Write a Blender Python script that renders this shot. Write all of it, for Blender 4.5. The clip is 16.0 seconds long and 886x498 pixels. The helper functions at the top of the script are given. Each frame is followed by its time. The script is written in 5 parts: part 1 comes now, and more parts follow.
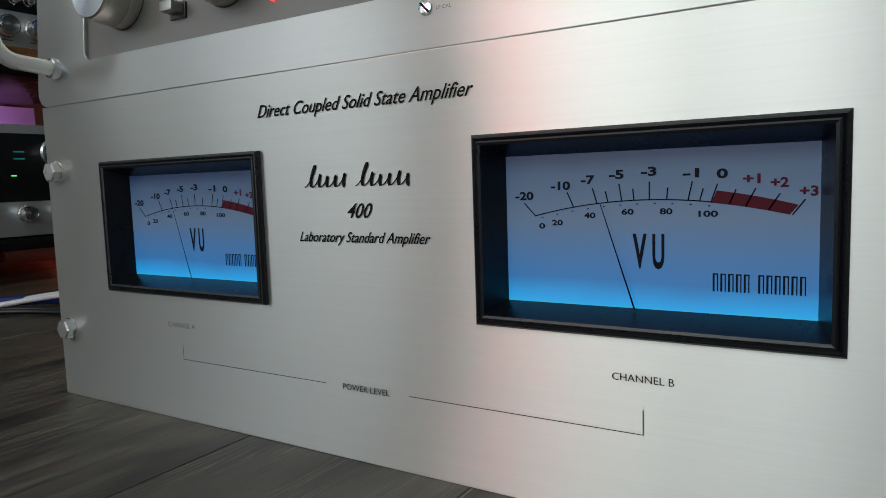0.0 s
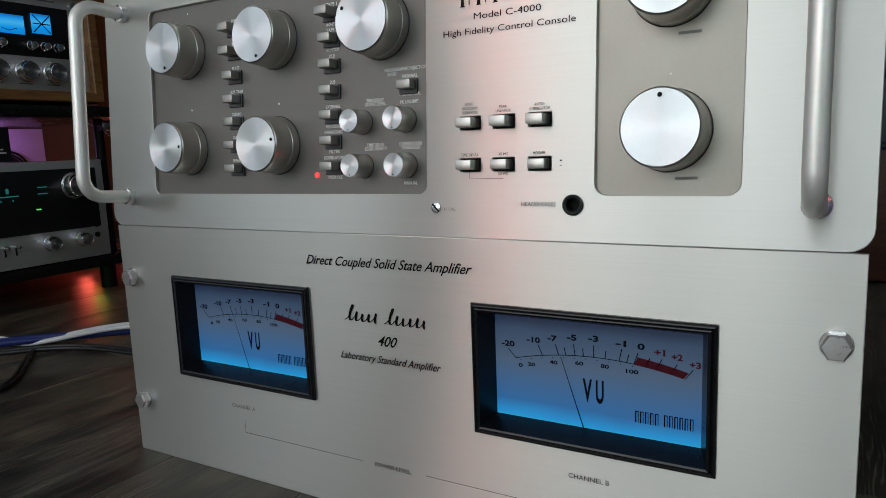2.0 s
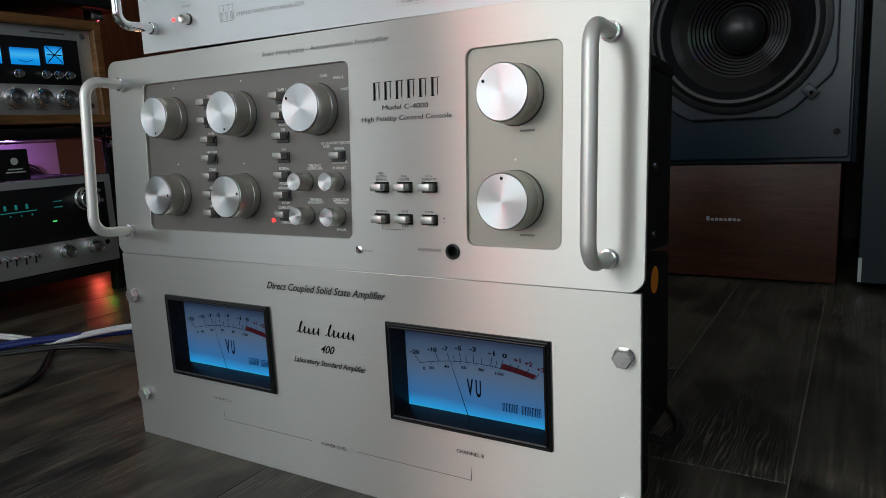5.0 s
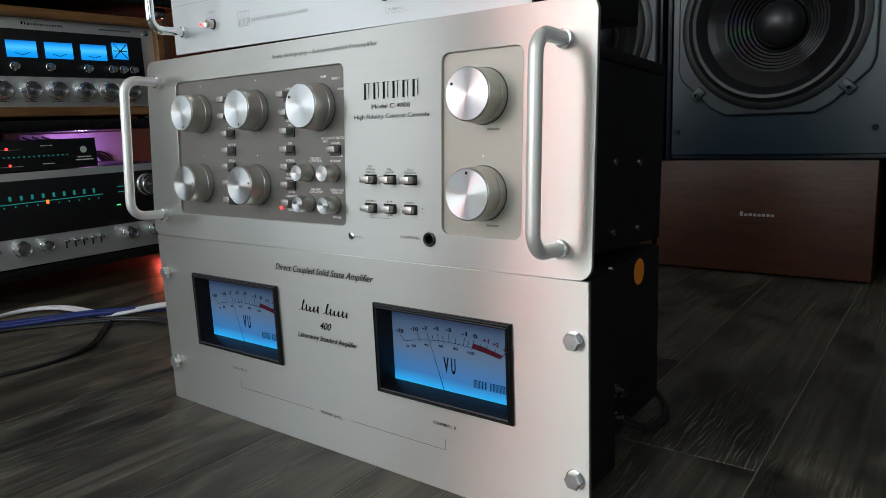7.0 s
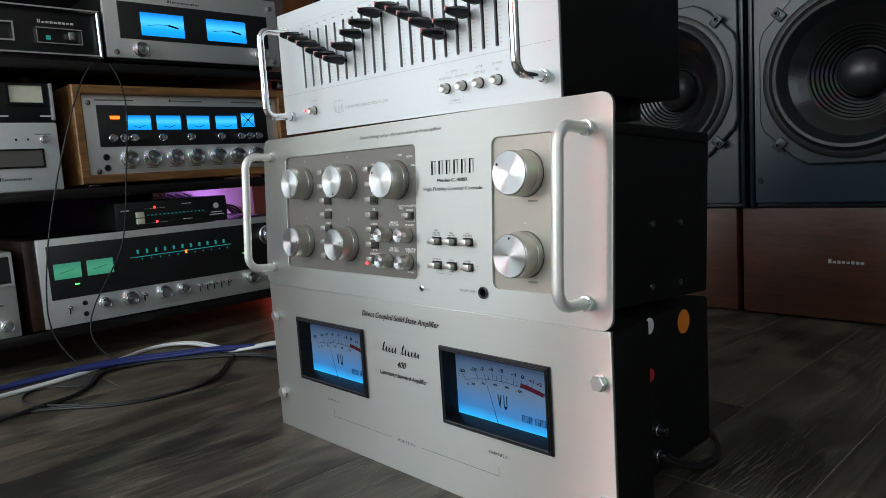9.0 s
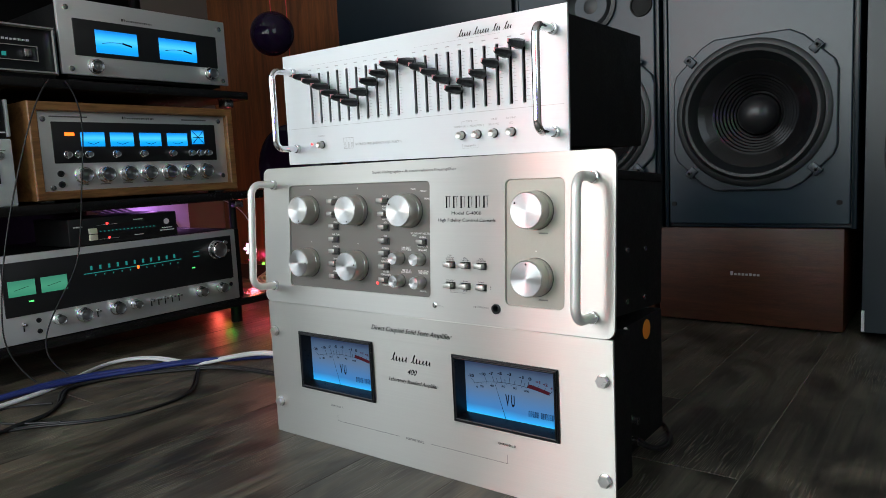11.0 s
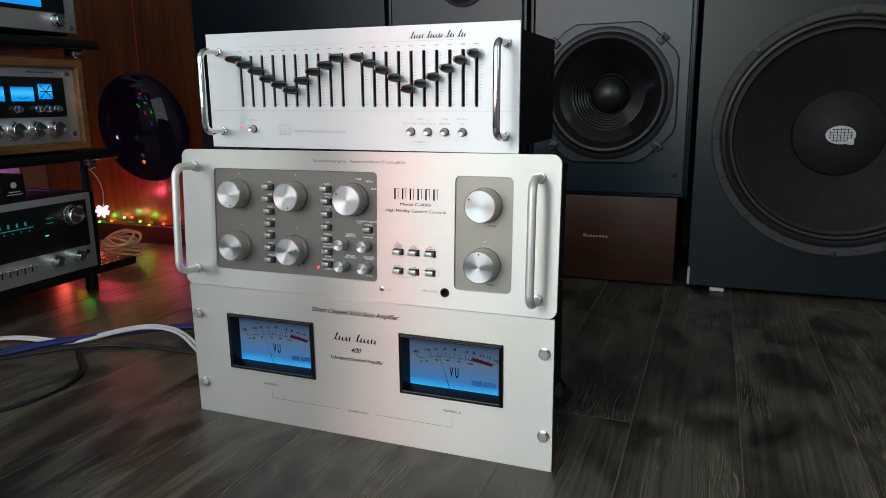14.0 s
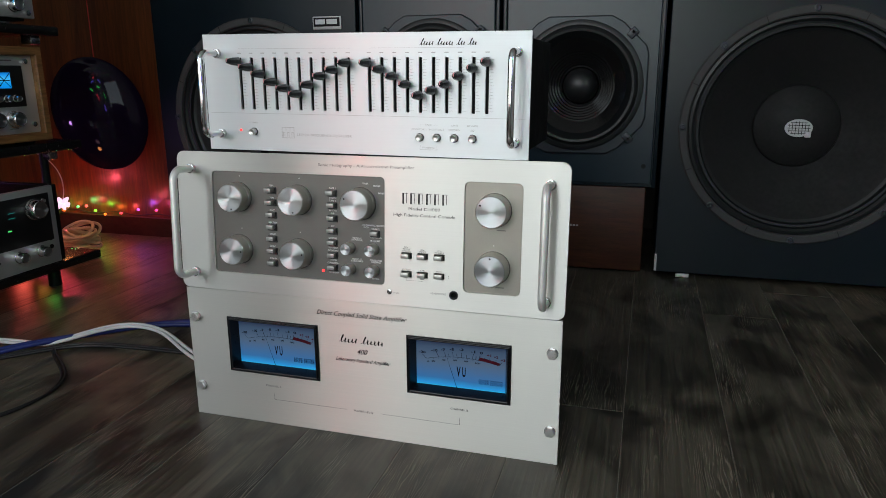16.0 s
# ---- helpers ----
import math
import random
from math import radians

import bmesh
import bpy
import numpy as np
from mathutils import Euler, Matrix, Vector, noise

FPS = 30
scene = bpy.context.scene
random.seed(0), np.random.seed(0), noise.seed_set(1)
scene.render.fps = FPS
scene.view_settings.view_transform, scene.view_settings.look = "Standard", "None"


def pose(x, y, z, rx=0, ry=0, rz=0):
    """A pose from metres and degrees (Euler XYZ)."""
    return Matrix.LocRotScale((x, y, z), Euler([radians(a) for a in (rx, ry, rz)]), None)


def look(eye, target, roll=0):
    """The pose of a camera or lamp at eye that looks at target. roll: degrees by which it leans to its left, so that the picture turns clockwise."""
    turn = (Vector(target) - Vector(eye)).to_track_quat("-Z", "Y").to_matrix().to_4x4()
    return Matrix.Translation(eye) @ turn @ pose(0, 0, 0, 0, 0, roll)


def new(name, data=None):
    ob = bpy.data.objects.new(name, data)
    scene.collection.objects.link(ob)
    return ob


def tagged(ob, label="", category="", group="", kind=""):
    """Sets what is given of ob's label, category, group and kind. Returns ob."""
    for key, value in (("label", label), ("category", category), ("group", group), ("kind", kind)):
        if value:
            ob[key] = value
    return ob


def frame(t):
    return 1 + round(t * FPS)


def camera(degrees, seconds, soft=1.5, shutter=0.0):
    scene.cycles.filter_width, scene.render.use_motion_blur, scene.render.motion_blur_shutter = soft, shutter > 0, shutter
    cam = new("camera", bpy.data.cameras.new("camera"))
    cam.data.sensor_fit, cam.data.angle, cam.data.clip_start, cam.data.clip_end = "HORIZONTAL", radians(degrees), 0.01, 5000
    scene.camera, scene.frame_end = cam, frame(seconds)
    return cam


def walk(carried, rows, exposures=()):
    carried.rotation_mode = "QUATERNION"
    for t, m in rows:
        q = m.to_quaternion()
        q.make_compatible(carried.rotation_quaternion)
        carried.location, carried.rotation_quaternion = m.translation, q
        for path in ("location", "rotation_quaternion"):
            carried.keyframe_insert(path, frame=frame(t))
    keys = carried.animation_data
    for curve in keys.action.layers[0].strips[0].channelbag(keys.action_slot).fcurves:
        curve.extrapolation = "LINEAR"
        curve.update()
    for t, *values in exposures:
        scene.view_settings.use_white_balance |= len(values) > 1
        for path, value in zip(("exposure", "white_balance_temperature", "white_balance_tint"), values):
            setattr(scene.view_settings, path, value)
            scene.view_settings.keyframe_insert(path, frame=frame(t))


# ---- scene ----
cam = camera(65.4, 16.0, soft=0.9)
PATH = [
    (0, (0.432, -0.236, 0.126), (-0.62, 1.453, -0.071), -1.9),
    (0.5, (0.433, -0.259, 0.132), (-0.605, 1.437, -0.082), -1.5),
    (1, (0.447, -0.292, 0.163), (-0.571, 1.412, -0.083), -1.6),
    (1.5, (0.462, -0.316, 0.193), (-0.547, 1.392, -0.068), -2.1),
    (2, (0.474, -0.324, 0.229), (-0.527, 1.38, -0.073), -2.3),
    (2.5, (0.488, -0.34, 0.253), (-0.487, 1.368, -0.107), -2.5),
    (3, (0.507, -0.365, 0.264), (-0.458, 1.349, -0.097), -1.7),
    (3.5, (0.525, -0.382, 0.272), (-0.435, 1.337, -0.08), -2.1),
    (4, (0.543, -0.392, 0.274), (-0.425, 1.323, -0.075), -2.3),
    (4.5, (0.563, -0.393, 0.273), (-0.435, 1.303, -0.082), -2.7),
    (5, (0.588, -0.389, 0.277), (-0.436, 1.294, -0.064), -2.8),
    (5.2, (0.597, -0.39, 0.279), (-0.436, 1.29, -0.058), -2.7),
    (7.3, (0.684, -0.386, 0.28), (-0.547, 1.153, -0.063), -3.3),
    (7.5, (0.699, -0.382, 0.277), (-0.562, 1.137, -0.042), -3.9),
    (8, (0.73, -0.379, 0.282), (-0.589, 1.098, -0.001), -3.7),
    (8.5, (0.756, -0.393, 0.295), (-0.638, 1.015, 0.023), -3.9),
    (9, (0.758, -0.422, 0.304), (-0.683, 0.945, 0.073), -3.8),
    (9.2, (0.761, -0.434, 0.312), (-0.679, 0.936, 0.092), -3.8),
    (11.3, (0.722, -0.595, 0.345), (-0.408, 1.034, 0.086), -3.1),
    (11.5, (0.713, -0.604, 0.349), (-0.37, 1.051, 0.056), -3.4),
    (12, (0.697, -0.628, 0.363), (-0.295, 1.075, 0.024), -2.1),
    (12.5, (0.682, -0.651, 0.378), (-0.236, 1.087, 0.01), -0.7),
    (13, (0.668, -0.667, 0.391), (-0.169, 1.109, 0.008), -1.1),
    (13.5, (0.645, -0.685, 0.399), (-0.128, 1.113, -0.013), -0.5),
    (14, (0.629, -0.694, 0.408), (-0.084, 1.127, -0.015), -0.8),
    (14.5, (0.612, -0.705, 0.417), (-0.044, 1.134, -0.019), -0.1),
    (15, (0.591, -0.713, 0.426), (-0.034, 1.127, -0.045), -0.7),
    (15.5, (0.571, -0.719, 0.433), (-0.013, 1.129, -0.059), -0.7),
    (16, (0.559, -0.725, 0.443), (0.013, 1.135, -0.05), -0.3),
]
walk(cam, [(t, look(eye, target, roll)) for t, eye, target, roll in PATH],
     [(0.0, -0.30), (1.0, -0.36), (2.0, -0.60), (5.2, -0.54), (7.3, 0.00), (9.2, 0.20), (11.5, 0.18), (12.5, 0.12), (13.5, -0.08), (14.5, -0.26), (16.0, -0.42)])

# ---- world, window light and lamps ----
world = bpy.data.worlds.new("world")
scene.world = world
world.use_nodes = True
wn = world.node_tree
sky = wn.nodes.new("ShaderNodeTexSky")
sky.sky_type, sky.sun_disc, sky.sun_elevation, sky.sun_rotation = "NISHITA", False, radians(35), radians(200)
wn.links.new(sky.outputs[0], wn.nodes["Background"].inputs[0])
wn.nodes["Background"].inputs[1].default_value = 0.1


def lamp(name, kind, m, energy, color, size=0.1, size_y=None):
    data = bpy.data.lights.new(name, kind)
    data.energy, data.color = energy, color
    if kind == "AREA":
        data.shape, data.size, data.size_y = "RECTANGLE", size, size_y or size
    else:
        data.shadow_soft_size = size
    ob = new(name, data)
    ob.matrix_basis = m
    return ob


WIN = (-1.10, 0.83, 0.25, 2.10)
WEST_FILL = (-2.30, -0.75, 0.25, 2.05)
EAST_FILL = (-2.25, -0.85, 0.55, 2.05)
PANES = ((-1.05, -0.15), (-0.10, 0.42), (0.52, 0.78))
for a, b in PANES:
    lamp("window_and_fill_light", "AREA", look(((a + b) / 2, -2.36, 1.175), ((a + b) / 2, 0, 1.17)), 12.5 * (b - a) * 1.75, (0.875, 0.985, 1.02), b - a, 1.75)
# fill from an unseen west opening, added to even the panel reflections
lamp("window_and_fill_light", "AREA", look((-1.34, -1.525, 1.15), (1.0, -1.525, 1.14)), 10.5, (0.875, 0.985, 1.02), 1.50, 1.72)
# fill from an unseen east opening, added to brighten rack and right floor
lamp("window_and_fill_light", "AREA", look((2.29, -1.55, 1.3), (0.0, -1.55, 1.29)), 9.5, (0.875, 0.985, 1.02), 1.32, 1.42)


# ---- materials ----
def nodes_of(name):
    m = bpy.data.materials.new(name)
    m.use_nodes = True
    return m, m.node_tree, m.node_tree.nodes["Principled BSDF"]


def material(name, color, rough=0.5, metal=0.0, vary=0.12, scale=30.0, bump=0.0, stretch=(1, 1, 1), coat=0.0, fine=8.0, spec=0.5, rvary=0.15):
    """Two scales of noise over the base colour and the roughness, and fine relief."""
    m, t, b = nodes_of(name)
    co = t.nodes.new("ShaderNodeTexCoord")
    mp = t.nodes.new("ShaderNodeMapping")
    mp.inputs["Scale"].default_value = stretch
    t.links.new(co.outputs["Object"], mp.inputs[0])
    n1, n2 = t.nodes.new("ShaderNodeTexNoise"), t.nodes.new("ShaderNodeTexNoise")
    n1.inputs["Scale"].default_value, n2.inputs["Scale"].default_value = scale, scale * fine
    n1.inputs["Detail"].default_value = n2.inputs["Detail"].default_value = 4
    for n in (n1, n2):
        t.links.new(mp.outputs[0], n.inputs[0])
    mix = t.nodes.new("ShaderNodeMath")
    mix.operation = "ADD"
    t.links.new(n1.outputs[0], mix.inputs[0]), t.links.new(n2.outputs[0], mix.inputs[1])
    mr = t.nodes.new("ShaderNodeMapRange")
    mr.inputs[1].default_value, mr.inputs[2].default_value = 0.6, 1.4
    mr.inputs[3].default_value, mr.inputs[4].default_value = 1 - vary, 1 + vary
    t.links.new(mix.outputs[0], mr.inputs[0])
    sc = t.nodes.new("ShaderNodeVectorMath")
    sc.operation = "SCALE"
    sc.inputs[0].default_value = color
    t.links.new(mr.outputs[0], sc.inputs["Scale"])
    t.links.new(sc.outputs[0], b.inputs["Base Color"])
    rr = t.nodes.new("ShaderNodeMapRange")
    rr.inputs[1].default_value, rr.inputs[2].default_value = 0.6, 1.4
    rr.inputs[3].default_value, rr.inputs[4].default_value = rough * (1 - rvary), min(1, rough * (1 + rvary))
    t.links.new(mix.outputs[0], rr.inputs[0]), t.links.new(rr.outputs[0], b.inputs["Roughness"])
    b.inputs["Metallic"].default_value = metal
    b.inputs["Specular IOR Level"].default_value = spec
    b.inputs["Coat Weight"].default_value = coat
    if bump:
        bp = t.nodes.new("ShaderNodeBump")
        bp.inputs["Strength"].default_value, bp.inputs["Distance"].default_value = bump, 0.001
        t.links.new(n2.outputs[0], bp.inputs["Height"]), t.links.new(bp.outputs[0], b.inputs["Normal"])
    return m


def brushed(name, color, rough, aniso, streak, direction=(0, 0, 1), radial="", metal=1.0, vary=0.05):
    """Brushed or lathe-turned metal: the highlight spreads across the brushing."""
    m = material(name, color, rough, metal, vary, 3.0, 0.0, streak, fine=3.5, rvary=0.04)
    t, b = m.node_tree, m.node_tree.nodes["Principled BSDF"]
    b.inputs["Anisotropic"].default_value = aniso
    if radial:
        tan = t.nodes.new("ShaderNodeTangent")
        tan.direction_type, tan.axis = "RADIAL", radial
        b.inputs["Anisotropic Rotation"].default_value = 0.25
    else:
        tan = t.nodes.new("ShaderNodeCombineXYZ")
        for i in range(3):
            tan.inputs[i].default_value = direction[i]
    t.links.new(tan.outputs[0], b.inputs["Tangent"])
    return m


def glow(name, color, strength):
    m, t, b = nodes_of(name)
    b.inputs["Base Color"].default_value = (*[c * 0.5 for c in color], 1)
    b.inputs["Emission Color"].default_value = (*color, 1)
    b.inputs["Emission Strength"].default_value = strength
    return m


def backlit(name, stops, strength):
    """A translucent dial, lit from a lamp at its foot."""
    m, t, b = nodes_of(name)
    co, se, ra = t.nodes.new("ShaderNodeTexCoord"), t.nodes.new("ShaderNodeSeparateXYZ"), t.nodes.new("ShaderNodeValToRGB")
    no = t.nodes.new("ShaderNodeTexNoise")
    no.inputs["Scale"].default_value = 2.5
    ad = t.nodes.new("ShaderNodeMath")
    ad.operation, ad.inputs[1].default_value = "MULTIPLY_ADD", 0.08
    t.links.new(co.outputs["Generated"], no.inputs[0]), t.links.new(co.outputs["Generated"], se.inputs[0])
    t.links.new(no.outputs[0], ad.inputs[0]), t.links.new(se.outputs[2], ad.inputs[2]), t.links.new(ad.outputs[0], ra.inputs[0])
    el = ra.color_ramp.elements
    while len(el) < len(stops):
        el.new(0.5)
    for e, (p, c) in zip(el, stops):
        e.position, e.color = p, (*c, 1)
    b.inputs["Base Color"].default_value = (0.03, 0.035, 0.04, 1)
    b.inputs["Roughness"].default_value = 0.4
    t.links.new(ra.outputs[0], b.inputs["Emission Color"])
    b.inputs["Emission Strength"].default_value = strength
    return m


def wood(name, dark, light, rough, grain=(14, 14, 1.2), per_object=0.0, bump=0.15, coat=0.0, spread=(0.6, 1.8)):
    m, t, b = nodes_of(name)
    co, mp = t.nodes.new("ShaderNodeTexCoord"), t.nodes.new("ShaderNodeMapping")
    mp.inputs["Scale"].default_value = grain
    t.links.new(co.outputs["Object"], mp.inputs[0])
    if per_object:
        oi, cb = t.nodes.new("ShaderNodeObjectInfo"), t.nodes.new("ShaderNodeVectorMath")
        cb.operation = "MULTIPLY_ADD"
        cb.inputs[1].default_value = (37.0, 91.0, 13.0)
        t.links.new(oi.outputs["Random"], cb.inputs[0]), t.links.new(mp.outputs[0], cb.inputs[2])
        src = cb.outputs[0]
    else:
        src = mp.outputs[0]
    n1, n2, n3 = (t.nodes.new("ShaderNodeTexNoise") for _ in range(3))
    for n, s, d in ((n1, 1.0, 6), (n2, 6.0, 5), (n3, 22.0, 3)):
        n.inputs["Scale"].default_value, n.inputs["Detail"].default_value, n.inputs["Distortion"].default_value = s, d, 0.6
        t.links.new(src, n.inputs[0])
    a1 = t.nodes.new("ShaderNodeMath")
    a1.operation, a1.inputs[1].default_value = "MULTIPLY_ADD", 0.9
    t.links.new(n2.outputs[0], a1.inputs[0]), t.links.new(n1.outputs[0], a1.inputs[2])
    a2 = t.nodes.new("ShaderNodeMath")
    a2.operation, a2.inputs[1].default_value = "MULTIPLY_ADD", 0.5
    t.links.new(n3.outputs[0], a2.inputs[0]), t.links.new(a1.outputs[0], a2.inputs[2])
    ra = t.nodes.new("ShaderNodeValToRGB")
    el = ra.color_ramp.elements
    el[0].position, el[0].color = 0.28, (*dark, 1)
    el[1].position, el[1].color = 0.75, (*light, 1)
    mr = t.nodes.new("ShaderNodeMapRange")
    mr.inputs[1].default_value, mr.inputs[2].default_value = spread
    t.links.new(a2.outputs[0], mr.inputs[0]), t.links.new(mr.outputs[0], ra.inputs[0])
    t.links.new(ra.outputs[0], b.inputs["Base Color"])
    rg = t.nodes.new("ShaderNodeMapRange")
    rg.inputs[3].default_value, rg.inputs[4].default_value = rough * 1.25, rough * 0.8
    t.links.new(mr.outputs[0], rg.inputs[0]), t.links.new(rg.outputs[0], b.inputs["Roughness"])
    b.inputs["Coat Weight"].default_value = coat
    bp = t.nodes.new("ShaderNodeBump")
    bp.inputs["Strength"].default_value, bp.inputs["Distance"].default_value = bump, 0.002
    t.links.new(a2.outputs[0], bp.inputs["Height"]), t.links.new(bp.outputs[0], b.inputs["Normal"])
    return m


def laminate(name):
    """Grey-brown laminate: soft dark blotches, long streaks and thin pale grain lines, another cut on each plank."""
    m, t, b = nodes_of(name)
    N, L = t.nodes.new, t.links.new

    def math_node(op, a, c):
        n = N("ShaderNodeMath")
        n.operation = op
        for k, v in enumerate((a, c)):
            if isinstance(v, (int, float)):
                n.inputs[k].default_value = v
            else:
                L(v, n.inputs[k])
        return n.outputs[0]

    def remap(v, a, c, lo, hi):
        n = N("ShaderNodeMapRange")
        for k, q in enumerate((a, c, lo, hi)):
            n.inputs[k + 1].default_value = q
        L(v, n.inputs[0])
        return n.outputs[0]

    co, oi, off = N("ShaderNodeTexCoord"), N("ShaderNodeObjectInfo"), N("ShaderNodeVectorMath")
    off.operation, off.inputs[1].default_value = "MULTIPLY_ADD", (31.0, 53.0, 17.0)
    L(oi.outputs["Random"], off.inputs[0]), L(co.outputs["Object"], off.inputs[2])

    def noise_at(scale, detail, distortion=0.0):
        mp, n = N("ShaderNodeVectorMath"), N("ShaderNodeTexNoise")
        mp.operation, mp.inputs[1].default_value = "MULTIPLY", scale
        L(off.outputs[0], mp.inputs[0]), L(mp.outputs[0], n.inputs[0])
        n.inputs["Scale"].default_value, n.inputs["Detail"].default_value, n.inputs["Distortion"].default_value = 1.0, detail, distortion
        return n.outputs[0]

    blotch = remap(noise_at((11, 6.5, 11), 4, 0.8), 0.38, 0.60, 0.28, 1.15)
    broad = remap(noise_at((7, 1.6, 7), 3), 0.3, 0.7, 0.75, 1.25)
    streak = remap(noise_at((170, 4.0, 170), 5, 0.5), 0.34, 0.66, 0.66, 1.34)
    wm, wave = N("ShaderNodeVectorMath"), N("ShaderNodeTexWave")
    wm.operation, wm.inputs[1].default_value = "MULTIPLY", (1.0, 0.10, 1.0)
    L(off.outputs[0], wm.inputs[0]), L(wm.outputs[0], wave.inputs[0])
    wave.inputs["Scale"].default_value, wave.inputs["Distortion"].default_value = 95.0, 20.0
    wave.inputs["Detail"].default_value, wave.inputs["Detail Scale"].default_value = 3.0, 0.75
    lines = remap(wave.outputs[1], 0.55, 1.0, 0.0, 1.0)
    mask = remap(noise_at((12, 5.0, 12), 3, 0.5), 0.49, 0.64, 0.0, 1.0)
    breaks = remap(noise_at((260, 30, 260), 3), 0.40, 0.58, 0.0, 1.0)
    grain = math_node("MULTIPLY", math_node("MULTIPLY", lines, mask), breaks)
    tone = math_node("MULTIPLY", math_node("MULTIPLY", blotch, broad), streak)
    tone = math_node("ADD", tone, math_node("MULTIPLY", grain, 1.9))
    hue = N("ShaderNodeMix")
    hue.data_type = "RGBA"
    hue.inputs[6].default_value, hue.inputs[7].default_value = (0.090, 0.073, 0.050, 1), (0.077, 0.070, 0.054, 1)
    L(oi.outputs["Random"], hue.inputs[0])
    sc = N("ShaderNodeVectorMath")
    sc.operation = "SCALE"
    L(hue.outputs[2], sc.inputs[0]), L(tone, sc.inputs["Scale"]), L(sc.outputs[0], b.inputs["Base Color"])
    L(remap(streak, 0.8, 1.2, 0.34, 0.48), b.inputs["Roughness"])
    b.inputs["Specular IOR Level"].default_value = 0.48
    bp = N("ShaderNodeBump")
    bp.inputs["Strength"].default_value, bp.inputs["Distance"].default_value = 0.35, 0.0008
    L(tone, bp.inputs["Height"]), L(bp.outputs[0], b.inputs["Normal"])
    return m


SILVER = brushed("brushed_warm_aluminium", (0.655, 0.640, 0.595), 0.36, 1.0, (0.6, 2, 330), metal=0.85, vary=0.035)
SILVER2 = brushed("brushed_aluminium", (0.640, 0.628, 0.592), 0.36, 1.0, (0.6, 2, 330), metal=0.85, vary=0.03)
BRIGHT = brushed("satin_anodised_aluminium", (0.76, 0.785, 0.80), 0.42, 0.9, (1, 3, 300), metal=0.6, vary=0.02)
TURNED = brushed("turned_aluminium", (0.52, 0.535, 0.55), 0.31, 0.95, (60, 2, 60), radial="Y", vary=0.03)
KNOBSIDE = material("knurled_aluminium", (0.70, 0.68, 0.63), 0.33, 1.0, 0.05, 40, stretch=(1, 12, 1))
SATIN = material("satin_tube", (0.82, 0.81, 0.77), 0.45, 0.6, 0.04, 60)
CHROME = material("chrome", (0.86, 0.87, 0.88), 0.07, 1.0, 0.02, 40)
BOLT = material("plated_bolt", (0.66, 0.65, 0.63), 0.30, 0.9, 0.05, 80)
STEEL = material("steel", (0.60, 0.60, 0.60), 0.22, 1.0, 0.05, 80)
RACKKNOB = material("bright_knob", (0.88, 0.88, 0.87), 0.22, 1.0, 0.05, 60)
SLATE = material("warm_grey_lacquer", (0.155, 0.147, 0.134), 0.42, 0.35, 0.05, 60, 0.02)
TAUPE = material("taupe_lacquer", (0.36, 0.34, 0.295), 0.42, 0.45, 0.04, 60, 0.02)
BUTTON = material("grey_button", (0.34, 0.33, 0.31), 0.35, 0.6, 0.06, 90)
BUTTON_S = material("silver_button", (0.50, 0.49, 0.46), 0.35, 0.9, 0.05, 90)
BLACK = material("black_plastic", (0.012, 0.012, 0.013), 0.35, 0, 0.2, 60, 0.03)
MATT = material("black_paint", (0.004, 0.004, 0.0044), 0.6, 0, 0.2, 40, 0.05, spec=0.25)
BEZEL = material("black_bezel", (0.004, 0.0045, 0.006), 0.30, 0, 0.2, 90, 0.02, spec=0.35)
HOLE = material("dark_hole", (0.003, 0.003, 0.003), 0.8, 0, 0.1, 50)
INK = material("black_ink", (0.005, 0.005, 0.005), 0.6, 0, 0.1, 90, spec=0.12)
GREYINK = material("grey_ink", (0.16, 0.15, 0.14), 0.5, 0, 0.1, 90)
EQINK = material("pale_grey_ink", (0.42, 0.42, 0.42), 0.5, 0, 0.1, 90)
WHITEINK = material("white_ink", (0.72, 0.71, 0.68), 0.5, 0, 0.05, 90)
REDINK = material("red_ink", (0.065, 0.004, 0.012), 0.6, 0, 0.06, 90, spec=0.15)
NAVYINK = material("navy_ink", (0.002, 0.003, 0.008), 0.6, 0, 0.1, 90, spec=0.12)
PINK = material("pink_mark", (0.75, 0.33, 0.34), 0.5, 0, 0.1, 90)
# the greyer middle stop stands in for the room's reflection in the dial
DIAL = backlit("blue_dial", ((0.0, (0.0, 0.60, 1.0)), (0.09, (0.0, 0.40, 0.95)), (0.22, (0.015, 0.18, 0.50)), (0.6, (0.075, 0.135, 0.235)), (0.9, (0.028, 0.07, 0.15)), (1.0, (0.005, 0.02, 0.07))), 0.85)
BLUEDIAL = backlit("bright_blue_dial", ((0, (0.0, 0.24, 0.78)), (0.35, (0.0, 0.36, 0.95)), (0.62, (0.06, 0.52, 1.0)), (0.8, (0.02, 0.40, 1.0)), (1, (0.0, 0.20, 0.65))), 1.15)
GREENDIAL = backlit("green_dial", ((0, (0.03, 0.24, 0.14)), (0.5, (0.06, 0.32, 0.19)), (1, (0.04, 0.24, 0.15))), 0.8)
CREAM = material("cream_dial", (0.80, 0.77, 0.60), 0.4, 0, 0.06, 60)
REDLED = glow("red_led", (1.0, 0.03, 0.03), 4)
AMBER = glow("amber_lamp", (1.0, 0.15, 0.015), 2.2)
TEAL = glow("teal_figures", (0.02, 0.28, 0.26), 0.5)
GREENLED = glow("green_led", (0.1, 0.9, 0.2), 1.2)
CAB = material("blue_black_cabinet_paint", (0.0085, 0.0215, 0.033), 0.30, 0, 0.12, 9, 0.03, spec=0.5, rvary=0.07)
